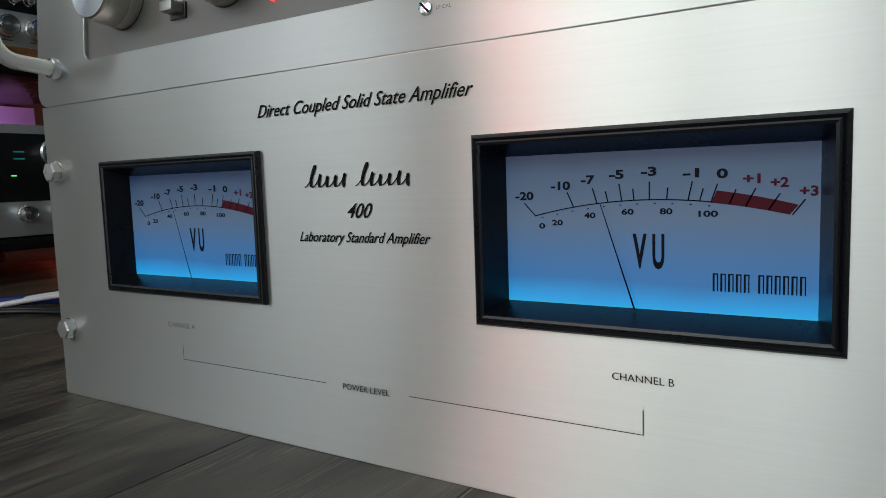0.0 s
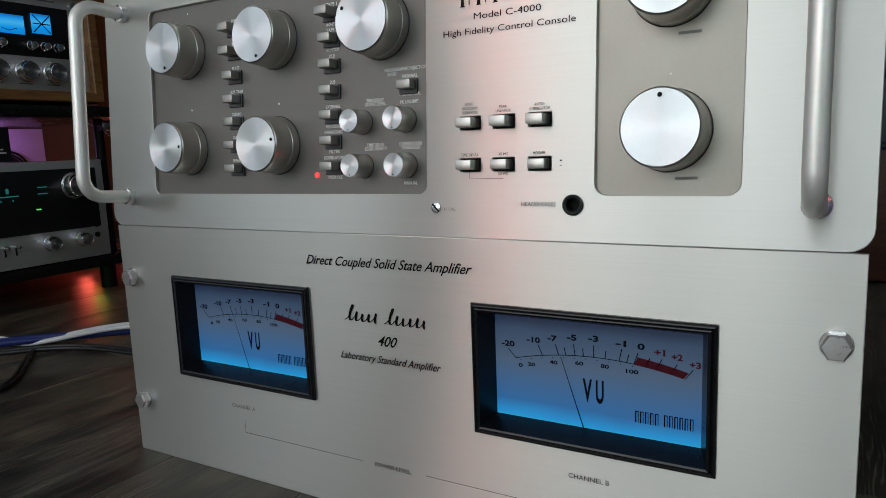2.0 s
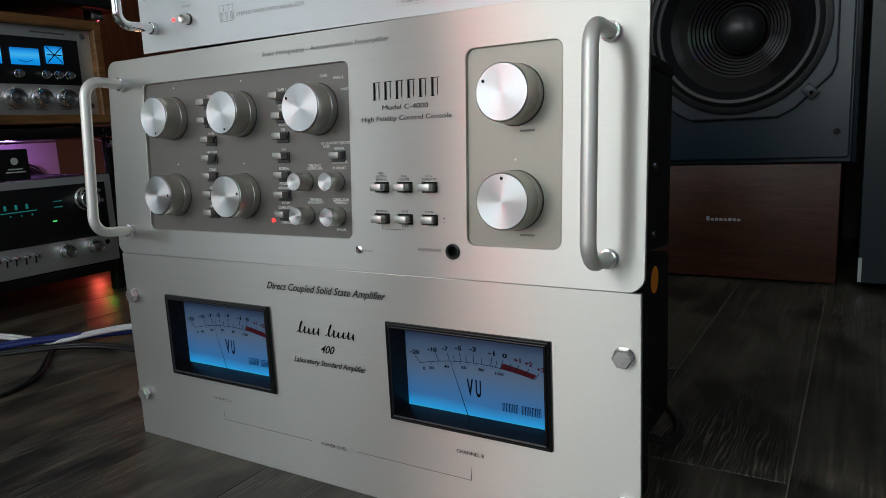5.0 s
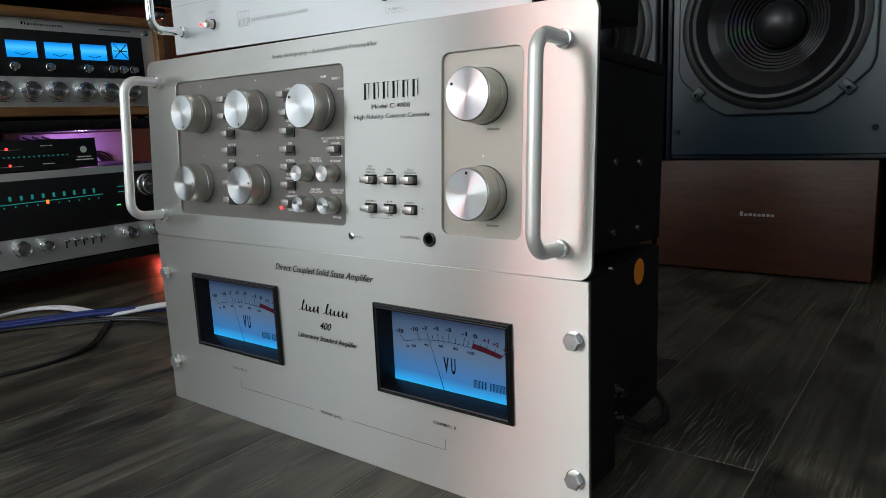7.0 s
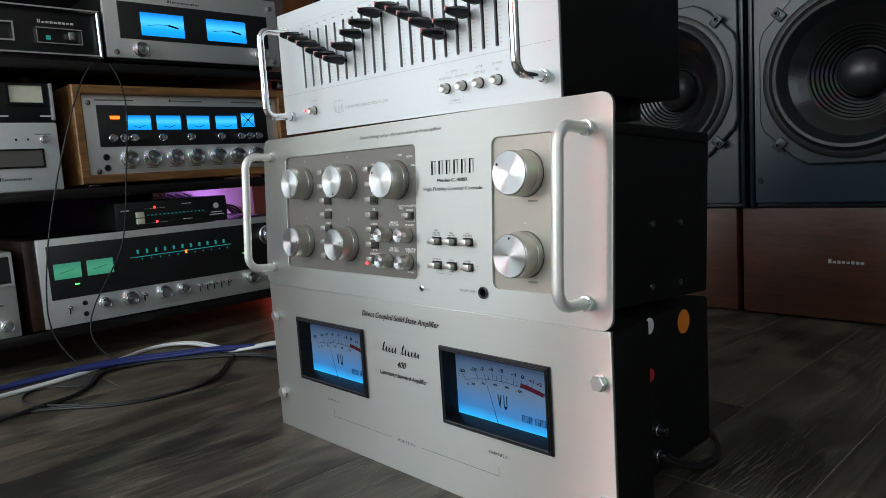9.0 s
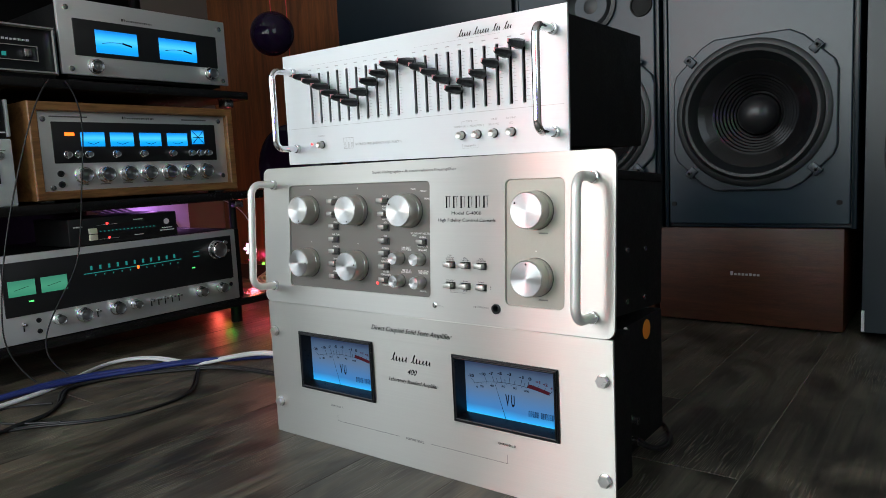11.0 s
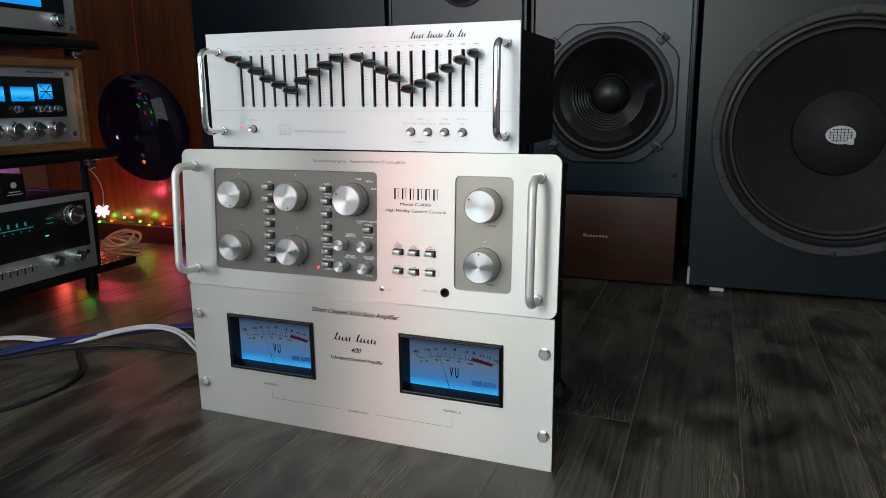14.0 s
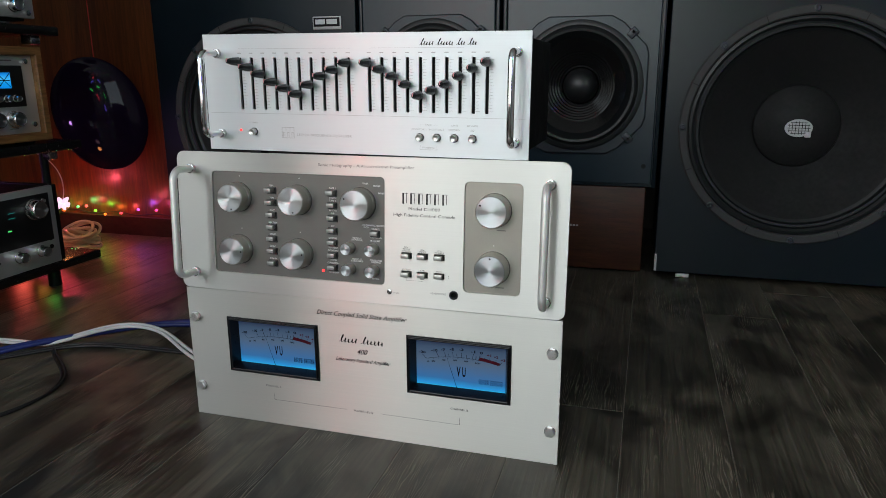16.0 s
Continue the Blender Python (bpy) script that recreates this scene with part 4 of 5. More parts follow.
def woofer(parent, x, z):
    """Ten-inch driver in an octagonal cast frame, cut out round the cone."""
    pts = [(x + sx, z + sz) for sx, sz in ((0.145, 0.066), (0.139, 0.084), (0.090, 0.132), (0.066, 0.145), (-0.066, 0.145), (-0.090, 0.132), (-0.139, 0.084), (-0.145, 0.066), (-0.145, -0.066), (-0.139, -0.084), (-0.090, -0.132), (-0.066, -0.145), (0.066, -0.145), (0.090, -0.132), (0.139, -0.084), (0.145, -0.066))]
    d = plate("woofer", pts, [circle(x, z, 0.118, 56)], -0.012, 0.0, CASTING, parent, "round bass driver in a cast octagonal frame", 0.003)
    part("surround", lathe([(0.137, -0.011), (0.1375, -0.0145), (0.1345, -0.0165), (0.1270, -0.0170), (0.1255, -0.0155), (0.1235, -0.0185), (0.1190, -0.0215), (0.1140, -0.0205), (0.1080, -0.012), (0.104, -0.002), (0.101, 0.002)], x, z, 64), RUBBER, d, "rolled rubber surround")
    prof = [(0.102, 0.001)]
    prof += [(0.090, 0.0085), (0.078, 0.0165)]
    for i in range(7):
        r, y = 0.0770 - i * 0.0054, 0.0170 + i * 0.0055
        prof += [(r, y), (r - 0.0034, y + 0.0013), (r - 0.0048, y + 0.0050)]
    prof += [(0.039, 0.056), (0.036, 0.058)]
    part("cone", lathe(prof, x, z, 96), CONE, d, "black ribbed paper cone", False)
    part("dust_cap", lathe([(0.0385, 0.055), (0.037, 0.042), (0.031, 0.031), (0.021, 0.023), (0.010, 0.0195), (0, 0.0185)], x, z, 48), BLACK, d, "shiny domed dust cap")
    for sx in (-1, 1):
        for sz in (-1, 1):
            c = part("clamp", box(-0.011, 0.011, -0.006, 0.0, -0.008, 0.008, 0.002), CASTING, d)
            c.matrix_basis = pose(x + sx * 0.110, -0.012, z + sz * 0.108, 0, -45 * sx * sz, 0)
            part("bolt", lathe([(0.005, -0.012), (0.005, -0.021), (0.003, -0.0215), (0.0028, -0.018), (0, -0.018)], x + sx * 0.112, z + sz * 0.110, 6), GASKET, d)
    return d


def tower(x0, x1, z0, z1, wx, wz, group, label):
    s = thing("loudspeaker", pose(0, SY, 0), label, "loudspeaker", group)
    part("cabinet", frame_rings([(0.02, 0.42), (0.0, 0.42), (0.0, 0.008), (0.002, 0.006), (0.014, 0.006), (0.014, 0.40), (0.02, 0.42)], x0, x1, z0, z1), CAB, s, "dark blue-black cabinet", False)
    part("back_panel", box(x0 + 0.014, x1 - 0.014, 0.38, 0.41, z0 + 0.014, z1 - 0.014), CAB, s)
    plate("baffle", rrect(x0 + 0.010, x1 - 0.010, z0 + 0.008, z1 - 0.010, 0.004), [circle(wx, wz, 0.112, 48)], -0.006, 0.008, CAB, s, "", 0.002)
    for x in (x0 + 0.004, x1 - 0.004):
        part("edge_trim", box(x - 0.004, x + 0.004, -0.004, 0.0065, z0, z1, 0.0015), CAB2, s)
    w = woofer(s, wx, wz)
    w.location = (0, -0.004, 0)
    return s


spa = tower(0.240, 0.583, 0.197, 1.02, 0.4080, 0.4150, "ten-inch loudspeakers", "dark blue-black loudspeaker with round woofer standing on a brown base")
plate("tweeter_plate", rrect(0.345, 0.475, 0.640, 0.760, 0.012), [circle(0.41, 0.70, 0.042)], -0.012, -0.004, CASTING, spa, "black tweeter plate", 0.002)
part("tweeter", lathe([(0.046, -0.010), (0.042, -0.009), (0.018, 0.004), (0.014, -0.003), (0, -0.008)], 0.41, 0.70, 36), RUBBER, spa)
spb = tower(-0.102, 0.232, 0.197, 1.02, 0.0800, 0.4260, "ten-inch loudspeakers", "dark blue-black loudspeaker with round woofer standing on a brown base")
part("midrange", lathe([(0.058, -0.006), (0.058, -0.013), (0.050, -0.015), (0.046, -0.010), (0.018, 0.002), (0.016, -0.006), (0, -0.010)], 0.085, 0.668, 40), RUBBER, spb, "small round midrange driver")
part("port", lathe([(0.024, -0.006), (0.023, -0.010), (0.020, -0.010), (0.0195, -0.0066), (0, -0.0064)], 0.196, 0.652, 28), HOLE, spb, "round bass port")
for x in (0.26, 0.556):
    for z in (0.215,):
        part("grille_socket", lathe([(0.005, -0.006), (0.005, -0.009), (0.003, -0.009), (0, -0.0075)], x, z + 0.03, 14), HOLE, spa)

for x0, x1 in ((0.222, 0.564), (-0.118, 0.212)):
    b = thing("speaker_base", pose(0, 0, 0), "reddish-brown wooden box with silver nameplate under a loudspeaker", "box", "brown speaker bases")
    part("body", box(x0, x1, SY + 0.004, SY + 0.38, 0.004, 0.196, 0.003), BROWN, b)
    part("plinth", box(x0 + 0.01, x1 - 0.01, SY + 0.02, SY + 0.36, 0.0, 0.006), MATT, b)
    strokes(x0 + 0.144, 0.1015, 0.056, 0.0075, (8,), BADGE, b, SY + 0.0030, weight=0.5, name="nameplate")


def big_speaker(x0, x1, cx, cz, label, badge_on_cap):
    s = thing("subwoofer_cabinet", pose(0, SY - 0.004, 0), label, "loudspeaker", "fifteen-inch loudspeakers")
    part("cabinet", frame_rings([(0.02, 0.46), (0.0, 0.46), (0.0, 0.014), (0.002, 0.012), (0.016, 0.012), (0.016, 0.44), (0.02, 0.46)], x0, x1, 0.008, 1.05), CAB2, s, "large charcoal cabinet", False)
    part("back_panel", box(x0 + 0.016, x1 - 0.016, 0.42, 0.45, 0.024, 1.034), CAB2, s)
    plate("baffle", rrect(x0 + 0.001, x1 - 0.001, 0.010, 1.048, 0.003), [circle(cx, cz, 0.216, 64)], 0.0, 0.014, CAB2, s, "", 0.001)
    d = part("woofer", lathe([(0.239, 0.0), (0.239, -0.009), (0.236, -0.012), (0.224, -0.012), (0.221, -0.009), (0.220, 0.004)], cx, cz, 96), GASKET, s, "large round bass driver with a grey gasket ring")
    part("surround", lathe([(0.222, 0.000), (0.219, -0.004), (0.213, -0.0055), (0.208, -0.001), (0.204, -0.0035), (0.199, -0.003), (0.196, 0.005), (0.190, 0.009)], cx, cz, 96), RUBBER, d, "double-rolled surround")
    part("cone", lathe([(0.191, 0.0085), (0.160, 0.028), (0.125, 0.050), (0.094, 0.068), (0.080, 0.075)], cx, cz, 96), CONE2, d, "dusty dark cone")
    part("dust_cap", lathe([(0.086, 0.071), (0.083, 0.064), (0.060, 0.050), (0.032, 0.042), (0, 0.0395)], cx, cz, 64), CONE2, d, "broad black dust cap")
    for i in range(8):
        a = radians(45 * i)
        px, pz = cx + 0.2315 * math.cos(a), cz + 0.2315 * math.sin(a)
        part("clamp", lathe([(0.0075, -0.010), (0.0075, -0.0145), (0.0055, -0.015), (0.0048, -0.0125), (0.0035, -0.0125), (0.003, -0.0155), (0, -0.0155)], px, pz, 16), CASTING, d)
        a2 = a + radians(22.5)
        line("gasket_joint", [(cx + 0.2235 * math.cos(a2), cz + 0.2235 * math.sin(a2)), (cx + 0.2365 * math.cos(a2), cz + 0.2365 * math.sin(a2))], 0.0016, HOLE, d, -0.0124)
    if badge_on_cap:
        e = part("cap_badge", lathe([(1, 0.0), (0.97, -0.06), (0, -0.06)], 0, 0, 32), BADGE, d, "silver oval badge with a lattice")
        e.matrix_basis = Matrix.Translation((cx, 0.0385, cz - 0.002)) @ Matrix.Diagonal((0.027, 0.03, 0.0185, 1))
        for k in range(-3, 4):
            w = 0.0185 * math.sqrt(1 - (k / 3.6) ** 2) * 0.72
            line("lattice", [(cx + k * 0.0062, cz - 0.002 - w), (cx + k * 0.0062, cz - 0.002 + w)], 0.0011, INK, d, 0.0362)
        for k in range(-2, 3):
            w = 0.027 * math.sqrt(1 - (k / 2.8) ** 2) * 0.8
            line("lattice", [(cx - w, cz - 0.002 + k * 0.0056), (cx + w, cz - 0.002 + k * 0.0056)], 0.0011, INK, d, 0.0362)
        part("torn_corner", box(cx + 0.012, cx + 0.024, 0.0361, 0.0372, cz - 0.021, cz - 0.008, 0.002), BADGE, d, "torn pale corner of the badge")
    for x in (x0 + 0.04, x1 - 0.04):
        part("foot", box(x - 0.02, x + 0.02, 0.05, 0.09, 0.0, 0.010, 0.002), RUBBER, s)
        part("foot", box(x - 0.02, x + 0.02, 0.38, 0.42, 0.0, 0.010, 0.002), RUBBER, s)
    return s


spd = big_speaker(0.592, 1.150, 0.8615, 0.331, "large charcoal loudspeaker with huge woofer on the floor", True)
part("corner_plate", box(0.593, 0.598, -0.003, 0.001, 0.012, 0.050), BADGE, spd, "bare metal corner edge")
part("scuff_tab", box(0.640, 0.668, -0.004, 0.004, 0.001, 0.008, 0.001), WHITES, spd, "pale scuffed tab")
spc = big_speaker(-0.672, -0.110, -0.380, 0.338, "large charcoal loudspeaker with huge woofer and a small badge", False)
part("badge", box(-0.219, -0.146, -0.004, 0.001, 0.545, 0.575, 0.002), BADGE, spc, "small silver rectangular badge")
part("badge_field", box(-0.216, -0.149, -0.0052, -0.0035, 0.552, 0.572, 0.001), MATT, spc)
quads("badge_marks", [(-0.211, -0.186, 0.557, 0.568), (-0.182, -0.155, 0.557, 0.568)], BADGE, spc, -0.0056)

# ---- equipment rack along the side wall ----
RM = pose(-0.605, 0.418, 0, 0, 0, 90)
rack = thing("equipment_rack", RM, "black shelf rack on short legs, full of vintage audio gear", "rack")
for z0, z1, xr in ((0.046, 0.064, 0.086), (0.293, 0.312, 0.062), (0.520, 0.538, 0.040), (0.820, 0.838, 0.040)):
    part("shelf", box(-1.05, xr, 0.0 if z0 < 0.1 else -0.01, 0.42, z0, z1, 0.003), SHELF, rack, "black lacquered shelf board")
for x, y, z0, z1, rr in ((0.004, 0.055, 0.0, 0.05, 0.013), (0.006, 0.040, 0.06, 0.295, 0.008), (0.012, 0.385, 0.0, 0.82, 0.014), (-1.02, 0.03, 0.0, 0.82, 0.014), (-1.02, 0.385, 0.0, 0.82, 0.014)):
    p = part("post", lathe([(0.0, 0), (rr, 0), (rr, -(z1 - z0)), (0, -(z1 - z0))], 0, 0, 20, turn=UPRIGHT.inverted()), MATT, rack)
    p.location = (x, y, z0)
for x, y, z in ((0.004, 0.03, 0.515), (0.012, 0.035, 0.285), (0.004, 0.05, 0.068)):
    part("post_clamp", box(x - 0.012, x + 0.012, y - 0.016, y + 0.010, z - 0.012, z + 0.006, 0.003), STEEL, rack, "bright metal shelf clamp")
# black sheets added to keep the space behind the gear dark
part("back_panel", box(-1.05, -0.160, 0.400, 0.412, 0.064, 0.820), MATT, rack, "black sheet added to darken the space behind the gear", False)
part("upper_shade_sheet", box(-0.158, 0.010, 0.400, 0.412, 0.312, 0.820), MATT, rack, "black sheet added to darken the space behind the gear", False)
part("backing", box(-0.155, 0.080, 0.335, 0.340, 0.07, 0.29), PAPER, rack, "pale reflective backing sheet", False)


def gear(name, label, category="audio component"):
    return thing(name, RM, label, category)


def small_knob(parent, x, z, r, d, y=0.0, mat=None, name="knob"):
    k = part(name, lathe([(r * 1.12, y), (r * 1.12, y - d * 0.2), (r, y - d * 0.26), (r * 0.97, y - d * 0.88), (r * 0.88, y - d), (r * 0.80, y - d)], x, z, 28), mat or RACKKNOB, parent)
    f = part("face", lathe([(r * 0.81, 0), (r * 0.76, 0.0004), (r * 0.3, 0.0002), (0, 0.0)], 0, 0, 28), TURNED, k, "turned metal knob face")
    f.location = (x, y - d, z)
    return k


def toggle(parent, x, z):
    t = part("lever_switch", lathe([(0.003, 0), (0.003, -0.002), (0.0018, -0.003), (0.0022, -0.012), (0, -0.013)], x, z, 12), STEEL, parent)
    part("slot", box(x - 0.001, x + 0.001, -0.0012, 0.0, z - 0.013, z - 0.001), HOLE, t, "", False)


# preamplifier in a wooden case
g = gear("wood_cased_preamplifier", "silver vintage preamplifier in an oak case with blue-lit meters", "preamplifier")
cx0, cx1, cz0, cz1 = -0.440, -0.008, 0.318, 0.497
part("case", frame_rings([(0, 0.30), (0, -0.006), (0.002, -0.008), (0.014, -0.008), (0.016, -0.006), (0.016, 0.30), (0, 0.30)], cx0, cx1, cz0, cz1), CASEWOOD, g, "oak case with mitred edges", False)
for x in (cx0 + 0.03, cx1 - 0.03):
    part("foot", box(x - 0.012, x + 0.012, 0.02, 0.05, 0.312, 0.319, 0.002), STEEL, g)
part("faceplate", box(cx0 + 0.016, cx1 - 0.016, 0.004, 0.012, cz0 + 0.016, cz1 - 0.016, 0.001), FACE, g, "brushed silver faceplate")
part("display_window", box(-0.398, -0.050, 0.0022, 0.008, 0.385, 0.462, 0.001), BLACK, g, "glossy black display window")
for x0, x1 in ((-0.347, -0.302), (-0.290, -0.243), (-0.229, -0.183), (-0.168, -0.122)):
    mm = part("meter", box(x0, x1, -0.0002, 0.003, 0.416, 0.443), BLUEDIAL, g, "lit blue meter", False)
    line("pointer", [(x0 + 0.012, 0.423), ((x0 + x1) / 2, 0.420), (x1 - 0.012, 0.424)], 0.001, NAVYINK, mm, -0.0005)
sc = part("scope", box(-0.110, -0.081, -0.0002, 0.003, 0.420, 0.449), BLUEDIAL, g, "lit blue oscilloscope screen", False)
for a, b in (((-0.108, 0.422), (-0.083, 0.447)), ((-0.108, 0.447), (-0.083, 0.422)), ((-0.108, 0.4345), (-0.083, 0.4345))):
    line("trace", [a, b], 0.0016, NAVYINK, sc, -0.0005)
part("pilot_lamp", box(-0.376, -0.359, 0.0, 0.003, 0.436, 0.442), AMBER, g, "amber pilot lamp", False)
for x in (-0.375, -0.355, -0.336, -0.282, -0.225, -0.160, -0.115, -0.094, -0.074):
    small_knob(g, x, 0.401, 0.0062, 0.012, 0.002)
for x in (-0.350, -0.307, -0.262, -0.219, -0.172, -0.128, -0.085):
    small_knob(g, x, 0.362, 0.0145, 0.020, 0.004)
    quads("faint_print", [(x - 0.010, x + 0.010, 0.343, 0.3445)], GREYINK, g, 0.0036)
for z in (0.366, 0.346):
    part("jack", lathe([(0.006, 0.004), (0.006, 0.0015), (0.0042, 0.001), (0.004, 0.0036), (0, 0.0036)], -0.390, z, 18), BLACK, g)
for x, z in ((-0.412, 0.466), (-0.406, 0.340), (-0.040, 0.470), (-0.038, 0.350)):
    part("screw", lathe([(0.005, 0.004), (0.005, 0.001), (0, 0.0)], x, z, 16), STEEL, g)
strokes(-0.262, 0.4695, 0.070, 0.005, (7,), INK, g, 0.0036, weight=0.3)
quads("faint_print", [(-0.40, -0.33, 0.470, 0.4725), (-0.13, -0.07, 0.470, 0.4725)], GREYINK, g, 0.0036)

# meter amplifier on the upper shelf
g = gear("meter_power_amplifier", "silver vintage power amplifier with two bright blue meters", "amplifier")
part("faceplate", box(-0.368, -0.004, 0.0, 0.008, 0.550, 0.690, 0.002), FACE, g, "brushed silver faceplate")
part("chassis", box(-0.355, -0.02, 0.009, 0.26, 0.545, 0.685, 0.002), MATT, g)
part("display_window", box(-0.341, -0.030, -0.002, 0.004, 0.586, 0.654, 0.001), BLACK, g, "glossy black meter window")
for x0, x1 in ((-0.301, -0.217), (-0.169, -0.083)):
    mm = part("meter", box(x0, x1, -0.0038, 0.0, 0.594, 0.637), BLUEDIAL, g, "lit blue meter", False)
    line("scale_line", [(x0 + 0.012 + (x1 - x0 - 0.024) * i / 8, 0.616 - 0.00025 * (i - 4) ** 2) for i in range(9)], 0.001, NAVYINK, mm, -0.0042)
    line("overload_band", [(x1 - 0.030, 0.6155), (x1 - 0.014, 0.612)], 0.0035, NAVYINK, mm, -0.0042)
small_knob(g, -0.307, 0.567, 0.0125, 0.018)
small_knob(g, -0.052, 0.573, 0.0125, 0.018)
strokes(-0.245, 0.6600, 0.066, 0.005, (7,), INK, g, -0.0004, weight=0.3)
for x in (-0.351, -0.020):
    for z in (0.560, 0.672):
        part("screw", lathe([(0.005, 0), (0.005, -0.003), (0, -0.004)], x, z, 16), STEEL, g)
for x in (-0.33, -0.05):
    part("foot", box(x - 0.014, x + 0.014, 0.03, 0.06, 0.538, 0.551, 0.002), STEEL, g)

# eight-track player
g = gear("cartridge_player", "black tape cartridge player with chrome trim, on the upper shelf", "tape player")
part("body", box(-0.640, -0.378, 0.004, 0.24, 0.539, 0.632, 0.003), BLACK, g)
part("trim", frame_rings([(0, 0.004), (0, -0.003), (0.003, -0.004), (0.006, -0.003), (0.006, 0.003)], -0.640, -0.376, 0.545, 0.630), CHROME, g, "chrome trim frame", False)
part("cartridge_door", frame_rings([(0, 0.003), (0, -0.003), (0.003, -0.003), (0.003, 0.002)], -0.62, -0.516, 0.567, 0.600), CHROME, g, "", False)
part("selector_frame", frame_rings([(0, 0.003), (0, -0.0015), (0.0015, -0.0015), (0.0015, 0.003)], -0.482, -0.408, 0.567, 0.594), CHROME, g, "", False)
part("selector", box(-0.432, -0.420, -0.006, 0.004, 0.574, 0.588, 0.001), STEEL, g)
part("channel_lamp", box(-0.466, -0.459, 0.002, 0.0045, 0.574, 0.581), TEAL, g, "", False)
strokes(-0.478, 0.602, 0.060, 0.006, (9,), WHITEINK, g, 0.0034, weight=0.4)

# cassette deck with meter, and silver tape deck below
g = gear("meter_tape_deck", "black tape deck with a cream meter on a silver deck", "tape deck")
part("body", box(-0.66, -0.473, 0.004, 0.24, 0.4305, 0.498, 0.003), BLACK, g)
part("side_trim", box(-0.4735, -0.468, 0.0, 0.02, 0.434, 0.498, 0.001), BADGE, g)
part("meter_frame", frame_rings([(0, 0.004), (0, -0.002), (0.004, -0.002), (0.004, 0.003)], -0.540, -0.481, 0.460, 0.497), BEZEL, g, "", False)
part("meter", box(-0.536, -0.485, 0.001, 0.005, 0.464, 0.493), CREAM, g, "cream meter dial", False)
quads("faint_print", [(-0.492, -0.475, 0.440, 0.4425), (-0.56, -0.54, 0.440, 0.4425)], WHITEINK, g, 0.0034)
g = gear("silver_tape_deck", "silver tape deck with a wide dark slot, on the rack shelf", "tape deck")
part("body", box(-0.66, -0.468, 0.0, 0.24, 0.312, 0.430, 0.003), DECK, g)
part("slot_frame", frame_rings([(0, 0.001), (0, -0.003), (0.003, -0.003), (0.003, 0.0)], -0.64, -0.494, 0.352, 0.385), MATT, g, "", False)
part("slot", box(-0.637, -0.497, -0.0012, 0.002, 0.355, 0.382), SLATE, g, "", False)
small_knob(g, -0.491, 0.401, 0.006, 0.010)
for x in (-0.516, -0.534):
    part("lamp", lathe([(0.002, 0), (0.0018, -0.001), (0, -0.0014)], x, 0.401, 10), HOLE, g)
strokes(-0.567, 0.331, 0.050, 0.006, (7,), INK, g, weight=0.3)
quads("faint_print", [(-0.505, -0.480, 0.409, 0.4105), (-0.58, -0.54, 0.366, 0.368)], GREYINK, g)

# stereo receiver
g = gear("stereo_receiver", "vintage silver stereo receiver with black dial on the lowest shelf", "receiver")
part("body", box(-0.527, -0.022, 0.010, 0.30, 0.072, 0.224, 0.002), MATT, g)
part("faceplate", box(-0.527, -0.022, 0.0, 0.010, 0.066, 0.226, 0.002), FACE, g, "brushed silver faceplate")
part("side_panel", box(-0.547, -0.528, 0.004, 0.30, 0.066, 0.226, 0.002), SIDEWOOD, g, "dark walnut side panel")
part("side_panel", box(-0.021, -0.008, 0.004, 0.30, 0.066, 0.226, 0.002), MATT, g)
part("dial_window", box(-0.512, -0.036, -0.002, 0.004, 0.116, 0.213, 0.001), BLACK, g, "glossy black dial window")
for x0, x1 in ((-0.504, -0.459), (-0.449, -0.403)):
    mm = part("meter", box(x0, x1, -0.0035, 0.0, 0.152, 0.180), GREENDIAL, g, "lit green meter", False)
    line("pointer", [(x0 + 0.01, 0.163), (x1 - 0.012, 0.168)], 0.0008, NAVYINK, mm, -0.0038)
part("pilot_lamp", box(-0.472, -0.464, -0.003, 0, 0.139, 0.1415), GREENLED, g, "", False)
part("stereo_lamp", box(-0.140, -0.133, -0.003, 0, 0.152, 0.154), GREENLED, g, "", False)
for i in range(11):
    x = -0.356 + 0.0176 * i
    quads("dial_figure", [(x - 0.0022, x + 0.0022, 0.180, 0.188)], TEAL, g, -0.0024)
    quads("dial_figure", [(x + 0.006, x + 0.008, 0.168, 0.171)], TEAL, g, -0.0024)
line("dial_line", [(-0.37, 0.174), (-0.165, 0.176)], 0.0016, TEAL, g, -0.0023)
quads("dial_figure", [(-0.135, -0.120, 0.186, 0.1875), (-0.135, -0.120, 0.176, 0.1775)], TEAL, g, -0.0024)
part("dial_pointer", box(-0.264, -0.260, -0.0034, -0.001, 0.170, 0.176), AMBER, g, "lit amber dial pointer", False)
small_knob(g, -0.078, 0.186, 0.019, 0.022, -0.002, name="tuning_knob")
for x, z in ((-0.052, 0.199), (-0.048, 0.180)):
    small_knob(g, x, z, 0.004, 0.006, -0.002)
for x, r in ((-0.426, 0.009), (-0.380, 0.0125), (-0.315, 0.0125), (-0.276, 0.009), (-0.125, 0.0105), (-0.072, 0.0105)):
    small_knob(g, x, 0.0985, r, 0.020)
for x in (-0.485, -0.352, -0.240, -0.224, -0.209, -0.193, -0.177):
    toggle(g, x, 0.100)
for x, z in ((-0.459, 0.103), (-0.459, 0.083), (-0.044, 0.119), (-0.044, 0.102)):
    part("jack", lathe([(0.0045, 0), (0.0045, -0.0015), (0.003, -0.0015), (0.003, -0.0002), (0, -0.0002)], x, z, 16), BLACK, g)
